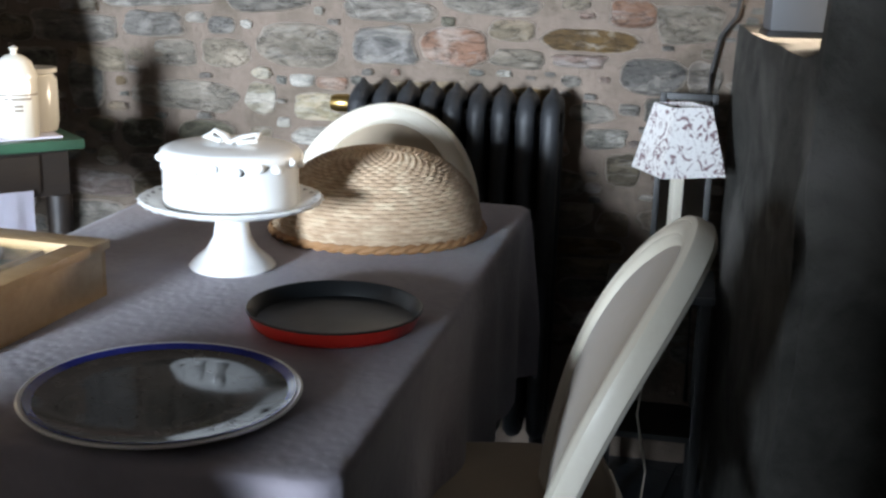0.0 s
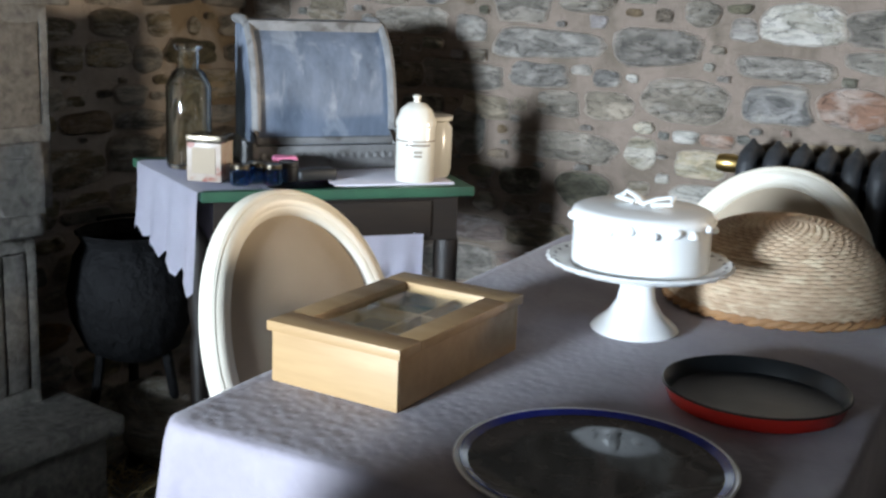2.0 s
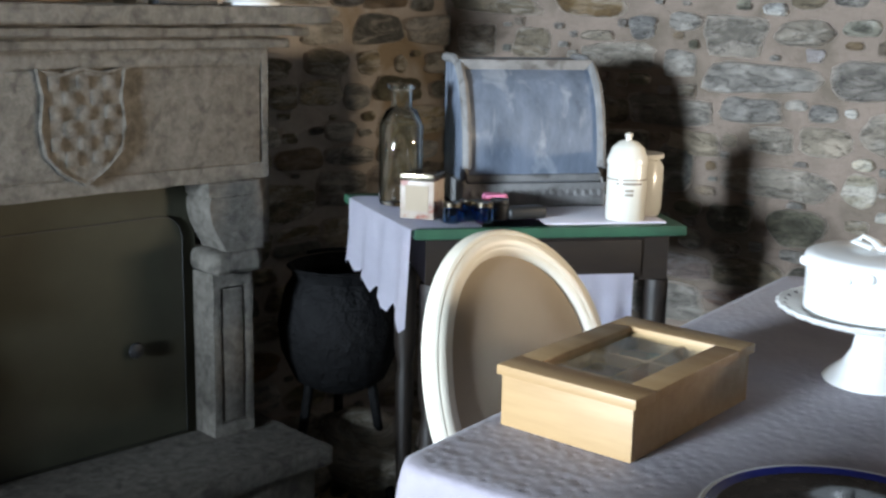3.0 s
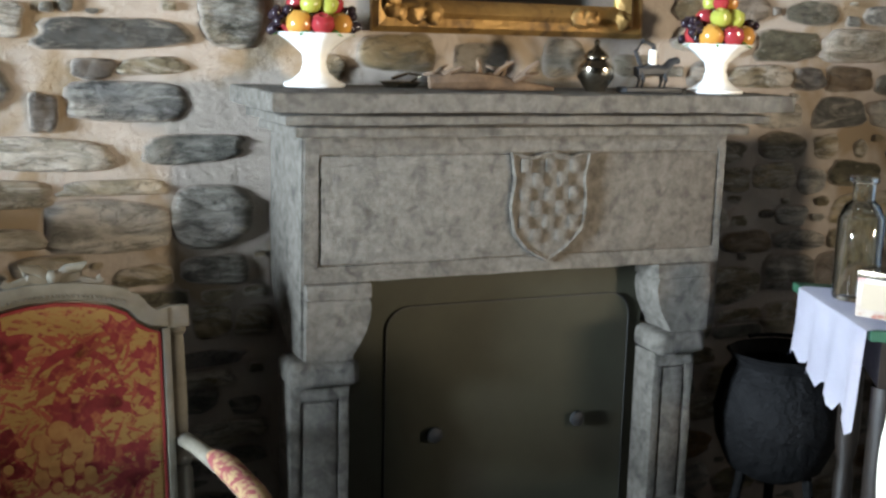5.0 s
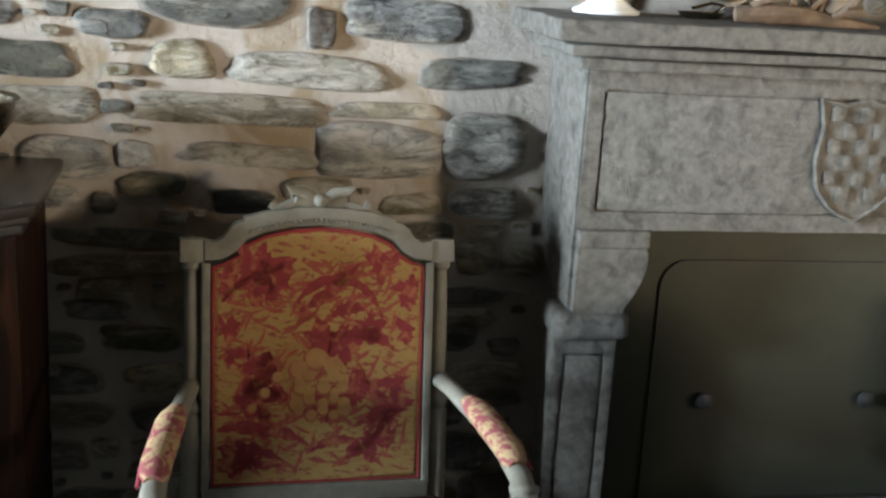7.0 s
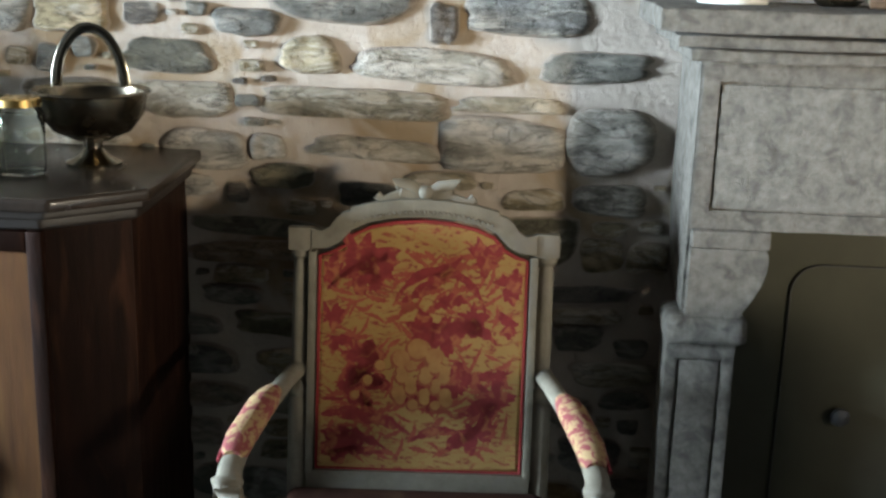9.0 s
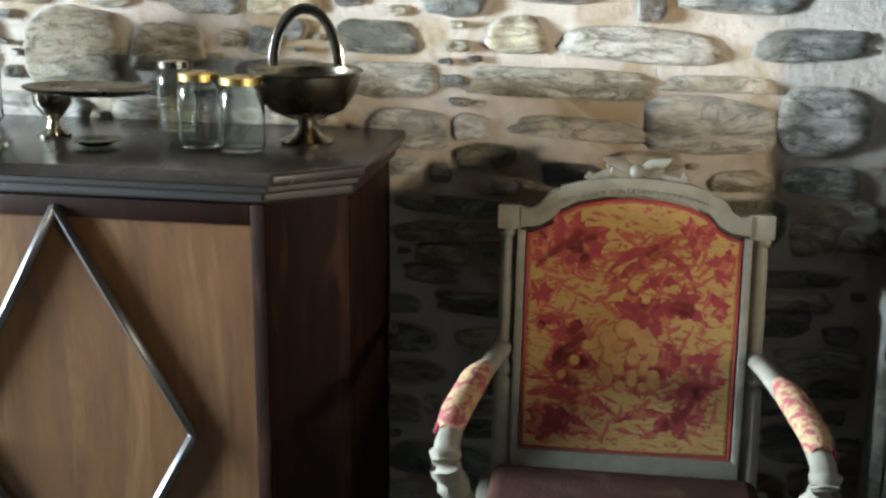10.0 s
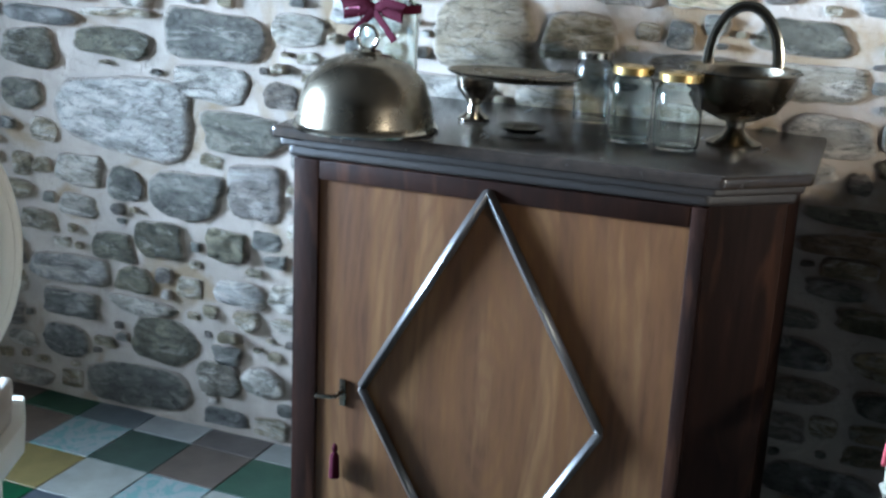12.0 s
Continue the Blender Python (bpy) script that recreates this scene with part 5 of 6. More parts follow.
o = on_cabinet("silver_compote", -2.70, -1.105, "silver goblet carrying a flat pewter tray", "tray")
part("goblet", lathe([(0, 0), (0.034, 0), (0.035, 0.005), (0.016, 0.018), (0.012, 0.034), (0.022, 0.045), (0.04, 0.07), (0.042, 0.093), (0, 0.093)], 36), M_SILVER, o)
part("tray", lathe([(0, 0.094), (0.12, 0.094), (0.145, 0.104), (0.148, 0.107), (0.144, 0.109), (0.118, 0.099), (0, 0.099)], 56, 0.62, 1.0, at=(0.0, 0.085, 0)), M_DULL, o)
o = on_cabinet("glass_saucer", -2.61, -0.965, "small clear glass saucer", "saucer")
part("saucer", lathe([(0, 0.002), (0.03, 0.002), (0.048, 0.012), (0.05, 0.014), (0.047, 0.0145), (0.03, 0.006), (0, 0.006)], 40), M_GLASS, o)
o = on_cabinet("storage_jar", -2.80, -1.36, "large glass jar tied with a burgundy ribbon", "jar")
part("glass_body", lathe([(0, 0.003), (0.06, 0.003), (0.068, 0.015), (0.068, 0.2), (0.06, 0.225), (0.05, 0.235), (0.05, 0.25), (0.046, 0.25), (0.046, 0.234), (0.062, 0.2), (0.062, 0.018), (0, 0.01)], 44), M_GLASS, o)
part("lid", lathe([(0, 0.252), (0.056, 0.252), (0.062, 0.262), (0.06, 0.285), (0.03, 0.3), (0.012, 0.305), (0.016, 0.325), (0, 0.33)], 36), M_GLASS, o)
rb = part("ribbon", lathe([(0.069, 0.205), (0.073, 0.206), (0.073, 0.224), (0.069, 0.225)], 40), M_PURPLE, o)
for sgn in (-1, 1):
    bm = sweep([(0.075, 0, 0.215), (0.085, sgn * 0.03, 0.232), (0.085, sgn * 0.075, 0.222), (0.085, sgn * 0.07, 0.2), (0.078, sgn * 0.02, 0.212)], circle(0.008, 8, 0.4, 1.4))
    part("bow_loop", bm, M_PURPLE, rb)
    part("ribbon_tail", sweep([(0.078, 0, 0.21), (0.086, sgn * 0.03, 0.18), (0.088, sgn * 0.055, 0.15)], circle(0.008, 6, 0.3, 1.2)), M_PURPLE, rb)
part("tag", boxed(0.079, 0.083, -0.062, -0.036, 0.2, 0.236, bevel=0.001), M_PINKTAG, o, "bright pink tag")

# ---- mantelpiece things ----
MZ = 1.3925


def fruit_bowl(x, y, k, label):
    o = thing("fruit_compote", pose(x, y, MZ), label, "fruit bowl", "ceramic fruit compotes")
    part("stand", lathe([(0, 0), (0.07, 0), (0.071, 0.008), (0.052, 0.016), (0.033, 0.032), (0.026, 0.055), (0.03, 0.075), (0.058, 0.1), (0.085, 0.118), (0.088, 0.122), (0.08, 0.122), (0, 0.11)], 44,
                        wave=lambda a, r, z: r * (1 + 0.03 * math.cos(a * 14)) if z > 0.08 else r), M_WHITE, o)
    r = random.Random(int(y * 100))
    cols = [FRUIT["red"], FRUIT["orange"], FRUIT["red"], FRUIT["green"], FRUIT["red"]]
    for lay, (n, rad, z, size) in enumerate(((7, 0.06, 0.14, 0.03), (6, 0.042, 0.185, 0.026), (4, 0.024, 0.222, 0.022), (1, 0.0, 0.252, 0.022))):
        for i in range(n):
            t = 2 * math.pi * i / n + lay * 0.5
            c = FRUIT["yellow"] if lay == 3 else cols[(i + lay * 3) % 5]
            bm = lathe([(0, -0.9), (0.35, -0.93), (0.8, -0.55), (1, 0.05), (0.82, 0.62), (0.4, 0.88), (0.1, 0.82), (0, 0.76)], 18)
            s = size * r.uniform(0.9, 1.12)
            bmesh.ops.transform(bm, matrix=Matrix.Translation((rad * math.cos(t), rad * math.sin(t), z)) @ Matrix.Scale(s, 4) @ pose(0, 0, 0, r.uniform(-30, 30), r.uniform(-30, 30), 0), verts=bm.verts)
            part("fruit", bm, c, o)
    for sgn in (-1, 1):
        for i in range(16):
            part("grape", ball(0.012, (r.uniform(-0.03, 0.03), sgn * (0.078 + r.uniform(-0.012, 0.018)), 0.125 + r.uniform(0, 0.055)), sub=2), FRUIT["grape"], o, "black glazed grape")
    for i in range(6):
        t = i * 1.05 + 0.4
        bm = bmesh.new()
        q = [bm.verts.new(v) for v in ((0, 0, 0), (0.02, 0.014, 0.004), (0.048, 0, 0.0), (0.02, -0.014, 0.004), (0.022, 0, 0.012))]
        for a, b in ((0, 1), (1, 2), (2, 3), (3, 0)):
            bm.faces.new((q[a], q[b], q[4]))
        bm.faces.new((q[3], q[2], q[1], q[0]))
        bmesh.ops.transform(bm, matrix=pose(0.05 * math.cos(t), 0.05 * math.sin(t), 0.122, 0, 10, math.degrees(t)), verts=bm.verts)
        part("leaf", bm, FRUIT["leaf"], o)
    return o


FRUIT = {nm: mat("glazed_" + nm, c, [v * 0.7 for v in c], 20, 0.2, bump=0, c3=d, s3=9, lo=0.5, hi=0.7) for nm, c, d in (
    ("red", (0.33, 0.035, 0.04), (0.20, 0.012, 0.025)), ("orange", (0.50, 0.25, 0.05), (0.42, 0.10, 0.04)), ("yellow", (0.52, 0.46, 0.07), (0.45, 0.36, 0.05)),
    ("green", (0.36, 0.38, 0.07), (0.42, 0.38, 0.08)), ("grape", (0.022, 0.014, 0.02), (0.03, 0.015, 0.03)), ("leaf", (0.06, 0.2, 0.04), (0.1, 0.28, 0.06)))}
fruit_bowl(-2.86, 0.725, 1, "white china compote piled with glazed ceramic fruit")
fruit_bowl(-2.72, 1.735, 1, "white china compote with a pyramid of ceramic fruit")

o = thing("ashtray", pose(-2.83, 0.925, MZ), "small dark pewter leaf dish", "dish")
part("dish", lathe([(0, 0.002), (0.03, 0.002), (0.04, 0.012), (0.043, 0.014), (0.038, 0.013), (0.028, 0.006), (0, 0.006)], 32, 1.0, 1.2), M_DULL, o)
part("lip_leaf", sweep([(0.0, 0.03, 0.014), (0, 0.05, 0.03), (0.0, 0.02, 0.034), (0, -0.02, 0.022)], circle(0.007, 8, 1.5, 0.5)), M_DULL, o)
o = thing("dried_twig", pose(-2.74, 1.11, MZ), "dry gnarled vine twig", "twig")
part("stem", bumpy(sweep([(0, -0.15, 0.02), (0.01, -0.07, 0.022), (0, 0, 0.02), (0.01, 0.07, 0.014), (0.0, 0.17, 0.008)], circle(0.014, 8), scales=[1.2, 1.5, 1.1, 0.8, 0.4]), 0.007, 40), M_TWIG, o)
tw = random.Random(4)
for i in range(16):
    a = Vector((tw.uniform(-0.02, 0.02), tw.uniform(-0.15, 0.10), 0.022))
    b = a + Vector((tw.uniform(-0.03, 0.03), tw.uniform(-0.05, 0.07), tw.uniform(0.01, 0.05)))
    part("shoot", bumpy(sweep([a, (a + b) / 2 + Vector((0.004, 0, 0.008)), b], circle(0.007, 6), scales=[1.2, 0.9, 0.4]), 0.004, 50, i), M_TWIG, o)
o = thing("silver_urn", pose(-2.735, 1.395, MZ), "round silver sugar urn with a lid", "urn")
part("body", lathe([(0, 0), (0.024, 0), (0.026, 0.006), (0.03, 0.012), (0.045, 0.035), (0.044, 0.058), (0.028, 0.075), (0.026, 0.08)], 40), M_SILVER, o)
part("lid", lathe([(0.031, 0.08), (0.031, 0.085), (0.022, 0.096), (0.01, 0.104), (0.005, 0.112), (0.008, 0.12), (0, 0.126)], 36), M_DULL, o)
o = thing("candle_holder", pose(-2.72, 1.545, MZ), "dark iron animal figure carrying a white candle", "candle holder")
part("base", bumpy(boxed(-0.028, 0.028, -0.085, 0.075, 0, 0.012, bevel=0.004), 0.003, 40), M_IRON, o)
part("animal_body", bumpy(sweep([(0, -0.045, 0.05), (0, 0.0, 0.056), (0, 0.035, 0.052), (0, 0.055, 0.075), (0, 0.075, 0.08)], circle(0.017, 10), scales=[0.8, 1, 0.9, 0.6, 0.5]), 0.003, 50), M_IRON, o)
for y in (-0.035, 0.03):
    for x in (-0.01, 0.01):
        part("leg", sweep([(x, y, 0.01), (x, y + 0.006, 0.03), (x, y, 0.052)], circle(0.005, 6)), M_IRON, o)
part("scroll", sweep([(0, -0.03, 0.06), (0, -0.05, 0.1), (0, -0.03, 0.125), (0, 0.0, 0.115), (0, 0.01, 0.085)], circle(0.006, 8)), M_IRON, o)
part("candle", lathe([(0, 0.062), (0.011, 0.062), (0.011, 0.1), (0.008, 0.104), (0, 0.104)], 20), M_WHITE, o, "white candle stub")

mr = thing("wall_mirror", pose(XW + 0.024, 1.272, 1.522, -3, 0, 90), "large gilt framed mirror above the mantelpiece", "mirror")
w, h, fw = 0.38, 0.92, 0.085
frame_sec = [(0, 0.0), (fw, 0.0), (fw, 0.018), (fw * 0.85, 0.03), (fw * 0.6, 0.026), (fw * 0.45, 0.036), (fw * 0.25, 0.03), (0.006, 0.016)]


def rail(x0, z0, x1, z1, inward):
    bm = bmesh.new()
    rings = []
    for (x, z), e in (((x0, z0), 1), ((x1, z1), -1)):
        d = Vector((x1 - x0, 0, z1 - z0)).normalized()
        rings.append([bm.verts.new((x + inward[0] * (fw - s) + d.x * e * (fw - s), -t, z + inward[1] * (fw - s) + d.z * e * (fw - s))) for s, t in frame_sec])
    n = len(frame_sec)
    for i in range(n):
        bm.faces.new((rings[0][i], rings[0][(i + 1) % n], rings[1][(i + 1) % n], rings[1][i]))
    bm.faces.new(rings[0]), bm.faces.new(list(reversed(rings[1])))
    bmesh.ops.recalc_face_normals(bm, faces=bm.faces)
    return bm


for nm, args in (("bottom_rail", (-w, 0, w, 0, (0, 1))), ("top_rail", (-w, h, w, h, (0, -1))), ("left_rail", (-w, 0, -w, h, (1, 0))), ("right_rail", (w, 0, w, h, (-1, 0)))):
    part(nm, rail(*args), M_GILT, mr, smooth=30)
for x, z in ((-w, 0), (w, 0), (-w, h), (w, h)):
    sx, sz = (1 if x < 0 else -1), (1 if z == 0 else -1)
    for i in range(9):
        t = rng.uniform(0, 0.19)
        ax = rng.random() < 0.5
        bm = ball(rng.uniform(0.016, 0.028), (x + sx * ((t if ax else 0) + 0.045), -0.032, z + sz * ((0 if ax else t) + 0.045)), 1, 0.6, 1, sub=3)
        part("carved_leaf", bumpy(bm, 0.010, 40, i), M_GILT, mr, "carved gilt corner leaf")
part("mirror_glass", boxed(-w + fw - 0.004, w - fw + 0.004, -0.012, -0.006, fw - 0.004, h - fw + 0.004), M_MIRROR, mr)

# ---- corner with the green table ----
GM = pose(-2.161, 1.794, 0, 0, 0, 56.3)
GZ = 0.909
gt = thing("side_table", GM, "dark wooden side table with a green painted top", "table")
bm = extrude_outline([(-0.01, -0.012), (0.64, -0.012), (0.64, 0.5), (-0.12, 0.5)], 0, 0.025, bevel=0.005)
bmesh.ops.transform(bm, matrix=pose(0, 0, GZ - 0.003, -90, 0, 0), verts=bm.verts)
part("tabletop", bm, M_GREEN, gt, "green painted top")
part("apron", boxed(0.02, 0.61, 0.02, 0.46, GZ - 0.14, GZ - 0.029), M_EBONY, gt)
part("drawer_front", boxed(0.09, 0.54, 0.012, 0.021, GZ - 0.13, GZ - 0.04, bevel=0.003), M_EBONY, gt)
for x in (0.04, 0.59):
    for y in (0.04, 0.44):
        part("leg", lathe([(0, 0), (0.015, 0), (0.02, 0.05), (0.026, 0.4), (0.02, 0.44), (0.03, 0.5), (0.03, GZ - 0.14)], 14, at=(x, y, 0)), M_EBONY, gt)
bm = bmesh.new()
nx = 26
rows_ = []
for j in range(12):
    ring = []
    for i in range(nx):
        f = i / (nx - 1)
        y = -0.01 + f * 0.44
        d = j / 11
        if j < 3:
            p = (0.30 - j * (0.15 + 0.05 * f), y, GZ + 0.0005)
        else:
            q = (j - 3) / 8
            drop = q * (0.235 + 0.02 * math.sin(i * 1.9) * (q > 0.9))
            p = (-0.02 - 0.094 * f - 0.012 * q * math.sin(i * 0.9) - 0.01 * q, y + 0.02 * q * (0.5 - f), GZ - 0.004 - drop * (1.0 - 0.35 * f))
        ring.append(bm.verts.new(p))
    rows_.append(ring)
for a, b in zip(rows_, rows_[1:]):
    for i in range(nx - 1):
        bm.faces.new((a[i], a[i + 1], b[i + 1], b[i]))
bmesh.ops.solidify(bm, geom=bm.faces[:], thickness=0.002)
ob = part("table_runner", bm, M_COTTON, None, smooth=60)
ob.matrix_world = GM
tagged(ob, "lavender white cotton runner with a scalloped lace edge", "cloth")
ob = part("runner_mat", boxed(0.30, 0.60, 0.02, 0.42, GZ - 0.003, GZ + 0.0015, bevel=0.0006), M_COTTON, None)
ob.matrix_world = GM
tagged(ob, "pale lavender cotton mat on the green table", "cloth")
bm = bmesh.new()
g = [[bm.verts.new((0.36 + 0.16 * i / 14, 0.004 + 0.008 * math.sin(i * 1.1) * (j / 5), GZ - 0.12 - j * 0.03 - 0.006 * math.sin(i * 2.1) * (j == 5))) for j in range(6)] for i in range(15)]
for i in range(14):
    for j in range(5):
        bm.faces.new((g[i][j], g[i + 1][j], g[i + 1][j + 1], g[i][j + 1]))
bmesh.ops.solidify(bm, geom=bm.faces[:], thickness=0.003)
ob = part("tea_towel", bm, M_COTTON, None, smooth=60)
ob.matrix_world = GM
tagged(ob, "white tea towel hanging from the drawer of the side table", "towel")


def on_side(name, x, y, label, category, group="", rz=0):
    return thing(name, GM @ pose(x, y, GZ + 0.002, 0, 0, rz), label, category, group)


bb = on_side("bread_bin", 0.325, 0.36, "old blue grey zinc bread bin with a curved glazed front", "bread bin", rz=3)
wd = 0.176
prof = [(-0.115, 0), (-0.115, 0.06), (-0.118, 0.10), (-0.112, 0.17), (-0.095, 0.24), (-0.065, 0.30), (-0.02, 0.345), (0.03, 0.36), (0.12, 0.36), (0.12, 0)]
bm = bmesh.new()
fv = [bm.verts.new((-wd, y, z)) for y, z in prof]
bv = [bm.verts.new((wd, y, z)) for y, z in prof]
bm.faces.new(fv), bm.faces.new(list(reversed(bv)))
for i in range(len(prof)):
    j = (i + 1) % len(prof)
    bm.faces.new((fv[j], fv[i], bv[i], bv[j]))
bmesh.ops.recalc_face_normals(bm, faces=bm.faces)
part("body", bm, M_ZINC, bb, smooth=30)
for x in (-wd, wd):
    part("side_rib", sweep([(x, y - 0.004, z) for y, z in prof[1:9]], circle(0.012, 8)), M_ZINC_FRAME, bb, "chipped grey painted rib")
part("top_rib", boxed(-wd, wd, -0.03, -0.005, 0.335, 0.362, bevel=0.006), M_ZINC_FRAME, bb)
part("base_rail", boxed(-wd - 0.012, wd + 0.012, -0.132, 0.125, 0, 0.062, bevel=0.006), M_ZINC_FRAME, bb)
for i in range(17):
    part("ornament", ball(0.008, (-wd + 0.012 + i * 0.021, -0.133, 0.036), 1, 0.5, 1.3, sub=1), M_ZINC_FRAME, bb)
part("front_rail", boxed(-wd, wd, -0.126, -0.112, 0.064, 0.082, bevel=0.004), M_ZINC_FRAME, bb)

cn = on_side("canister", 0.51, 0.06, "tall cream enamel canister with a domed lid", "canister", rz=0)
part("body", lathe([(0, 0), (0.046, 0), (0.047, 0.004), (0.047, 0.13), (0.045, 0.135)], 44), M_ENAMEL, cn)
part("lid", lathe([(0.049, 0.134), (0.049, 0.142), (0.046, 0.15), (0.038, 0.172), (0.022, 0.186), (0.008, 0.19), (0.007, 0.196), (0.011, 0.204), (0, 0.21)], 40), M_ENAMEL, cn)
part("rim_line", lathe([(0.0472, 0.098), (0.0478, 0.098), (0.0478, 0.101), (0.0472, 0.101)], 44), M_PAPER, cn)
for z, a in ((0.088, 38), (0.072, 12), (0.062, 12)):
    bm = bmesh.new()
    pts = [(0.0476 * math.cos(radians(-90 + t)), 0.0476 * math.sin(radians(-90 + t))) for t in range(-a - 10, a - 9, 4)]
    lo = [bm.verts.new((x, y, z)) for x, y in pts]
    hi = [bm.verts.new((x, y, z + 0.005)) for x, y in pts]
    for i in range(len(pts) - 1):
        bm.faces.new((lo[i], lo[i + 1], hi[i + 1], hi[i]))
    part("lettering_bar", bm, M_PAPER, cn, "dark unreadable lettering")
sc_ = on_side("small_pot", 0.575, 0.13, "small cream pot behind the canister", "pot")
part("body", lathe([(0, 0), (0.045, 0), (0.05, 0.02), (0.05, 0.12), (0.04, 0.135), (0.05, 0.14), (0.05, 0.15), (0, 0.152)], 32), M_ENAMEL, sc_)
bt = on_side("glass_bottle", 0.0, 0.29, "tall clear glass storage bottle", "bottle")
part("glass_body", lathe([(0, 0.003), (0.05, 0.003), (0.055, 0.012), (0.055, 0.2), (0.04, 0.235), (0.026, 0.245), (0.026, 0.285), (0.034, 0.29), (0.034, 0.3), (0.022, 0.3), (0.022, 0.246), (0.05, 0.2), (0.05, 0.014), (0, 0.009)], 36), M_GLASS, bt)
tn = on_side("biscuit_tin", 0.028, 0.125, "square printed tin with a worn label", "tin", rz=-28)
part("body", boxed(-0.042, 0.042, -0.042, 0.042, 0, 0.092, bevel=0.004), M_TIN, tn)
part("lid", boxed(-0.044, 0.044, -0.044, 0.044, 0.09, 0.108, bevel=0.005), M_DULL, tn)
part("label_panel", boxed(-0.028, 0.028, -0.0435, -0.042, 0.02, 0.08), M_LINEN, tn, "pale worn label")
for i, (x, y) in enumerate(((0.085, 0.045), (0.13, 0.075), (0.16, 0.045), (0.205, 0.08))):
    q = on_side("blue_glass_pot", x, y, "small blue glass pot", "pot", "blue glass pots")
    part("pot", lathe([(0, 0), (0.02, 0), (0.024, 0.006), (0.024, 0.034), (0.02, 0.038), (0.019, 0.034), (0.019, 0.006), (0, 0.004)], 26), M_BLUEGLASS if i < 3 else M_BLACK, q)
    part("lid", lathe([(0, 0.038), (0.023, 0.038), (0.023, 0.048), (0, 0.05)], 26), M_DULL if i < 3 else M_BLACK, q)
q = on_side("wrapped_sweet", 0.21, 0.15, "pink paper wrapped parcel", "parcel")
part("parcel", bumpy(boxed(-0.03, 0.03, -0.02, 0.02, 0, 0.05, bevel=0.01), 0.004, 40), M_PINKTAG, q)
q = on_side("sunglasses_case", 0.27, 0.085, "small black leather spectacle case", "case", rz=10)
part("case", boxed(-0.05, 0.05, -0.022, 0.022, 0, 0.03, bevel=0.012, seg=3), M_BLACK, q)

pot = thing("cauldron", pose(-2.72, 2.02, 0.0), "large black iron cauldron on a tripod beside the fireplace", "cauldron")
part("pot_body", bumpy(lathe([(0, 0.33), (0.07, 0.335), (0.13, 0.37), (0.165, 0.45), (0.172, 0.53), (0.155, 0.62), (0.13, 0.66), (0.14, 0.685), (0.148, 0.69), (0.14, 0.695), (0.12, 0.66), (0.145, 0.61), (0.158, 0.52), (0.12, 0.39), (0, 0.35)], 44), 0.006, 9), M_DARK_IRON, pot)
for k in range(3):
    t = k * 2.094 + 0.4
    part("tripod_leg", sweep([(0.1 * math.cos(t), 0.1 * math.sin(t), 0.36), (0.13 * math.cos(t), 0.13 * math.sin(t), 0.19), (0.17 * math.cos(t), 0.17 * math.sin(t), 0.0)], circle(0.014, 8)), M_DARK_IRON, pot)
part("bail_handle", sweep([(0.145 * math.cos(t), 0.145 * math.sin(t), 0.70 + 0.006 * math.sin(t)) for t in [math.pi * i / 16 for i in range(17)]], circle(0.006, 8)), M_DARK_IRON, pot)
for i, (x, y, s, z) in enumerate(((-2.72, 2.12, 0.17, 0.12), (-2.52, 2.28, 0.15, 0.1), (-2.80, 1.93, 0.12, 0.09))):
    ob = part("boulder", bumpy(ball(s, (0, 0, 0), 1.1, 0.9, 0.75, sub=4), 0.035, 6, i * 3.3), M_STONE, None, smooth=60)
    ob.matrix_world = pose(x, y, z, 0, 0, i * 50)
    tagged(ob, "rough grey boulder at the foot of the wall", "stone", "boulders by the hearth")
bm = bmesh.new()
for i in range(90):
    a, b = rng.uniform(0, 6.28), rng.uniform(-0.05, 0.05)
    p0 = Vector((rng.uniform(-0.1, 0.1), rng.uniform(-0.08, 0.08), 0.003))
    p1 = p0 + Vector((math.cos(a) * 0.09, math.sin(a) * 0.09, rng.uniform(0.01, 0.07)))
    sweep([p0, (p0 + p1) / 2 + Vector((0, 0, 0.015)), p1], circle(0.0015, 4), bm=bm)
ob = part("straw", bm, M_STRAW, None)
ob.matrix_world = pose(-2.62, 1.90, 0.0)
tagged(ob, "loose dry straw by the hearth", "straw", kind="stuff")

# ---- radiator, lamp and pier corner ----
rd = thing("radiator", Matrix.LocRotScale(on_north(-0.08, 0, 0.13), Euler((0, 0, radians(10))), None), "black cast iron column radiator on the stone wall", "radiator")
for i in range(9):
    x = -0.262 + i * 0.0618
    loop = []
    for cz, a0 in ((0.955, 0), (0.16, 180)):
        loop += [(x, 0.062 * math.cos(radians(a0 + k)), cz + 0.045 * math.sin(radians(a0 + k))) for k in range(0, 181, 20)]
    sec = part("section", sweep(loop, circle(0.024, 10, 1.0, 1.0), closed=True, up=(1, 0, 0)), M_IRON, rd)
    part("middle_column", lathe([(0.019, 0.15), (0.019, 0.97)], 12, 1.0, 1.5, at=(x, 0, 0)), M_IRON, sec)
    part("crown", bumpy(lathe([(0, 0.985), (0.027, 0.99), (0.026, 1.002), (0.012, 1.02), (0.004, 1.032), (0, 1.034)], 14, 1.0, 2.4, at=(x, 0, 0)), 0.002, 50), M_IRON, sec)
    part("foot", lathe([(0, 0), (0.022, 0), (0.02, 0.05), (0.016, 0.13)], 12, 1.0, 1.5, at=(x, 0, 0)), M_IRON, sec) if i in (0, 8) else None
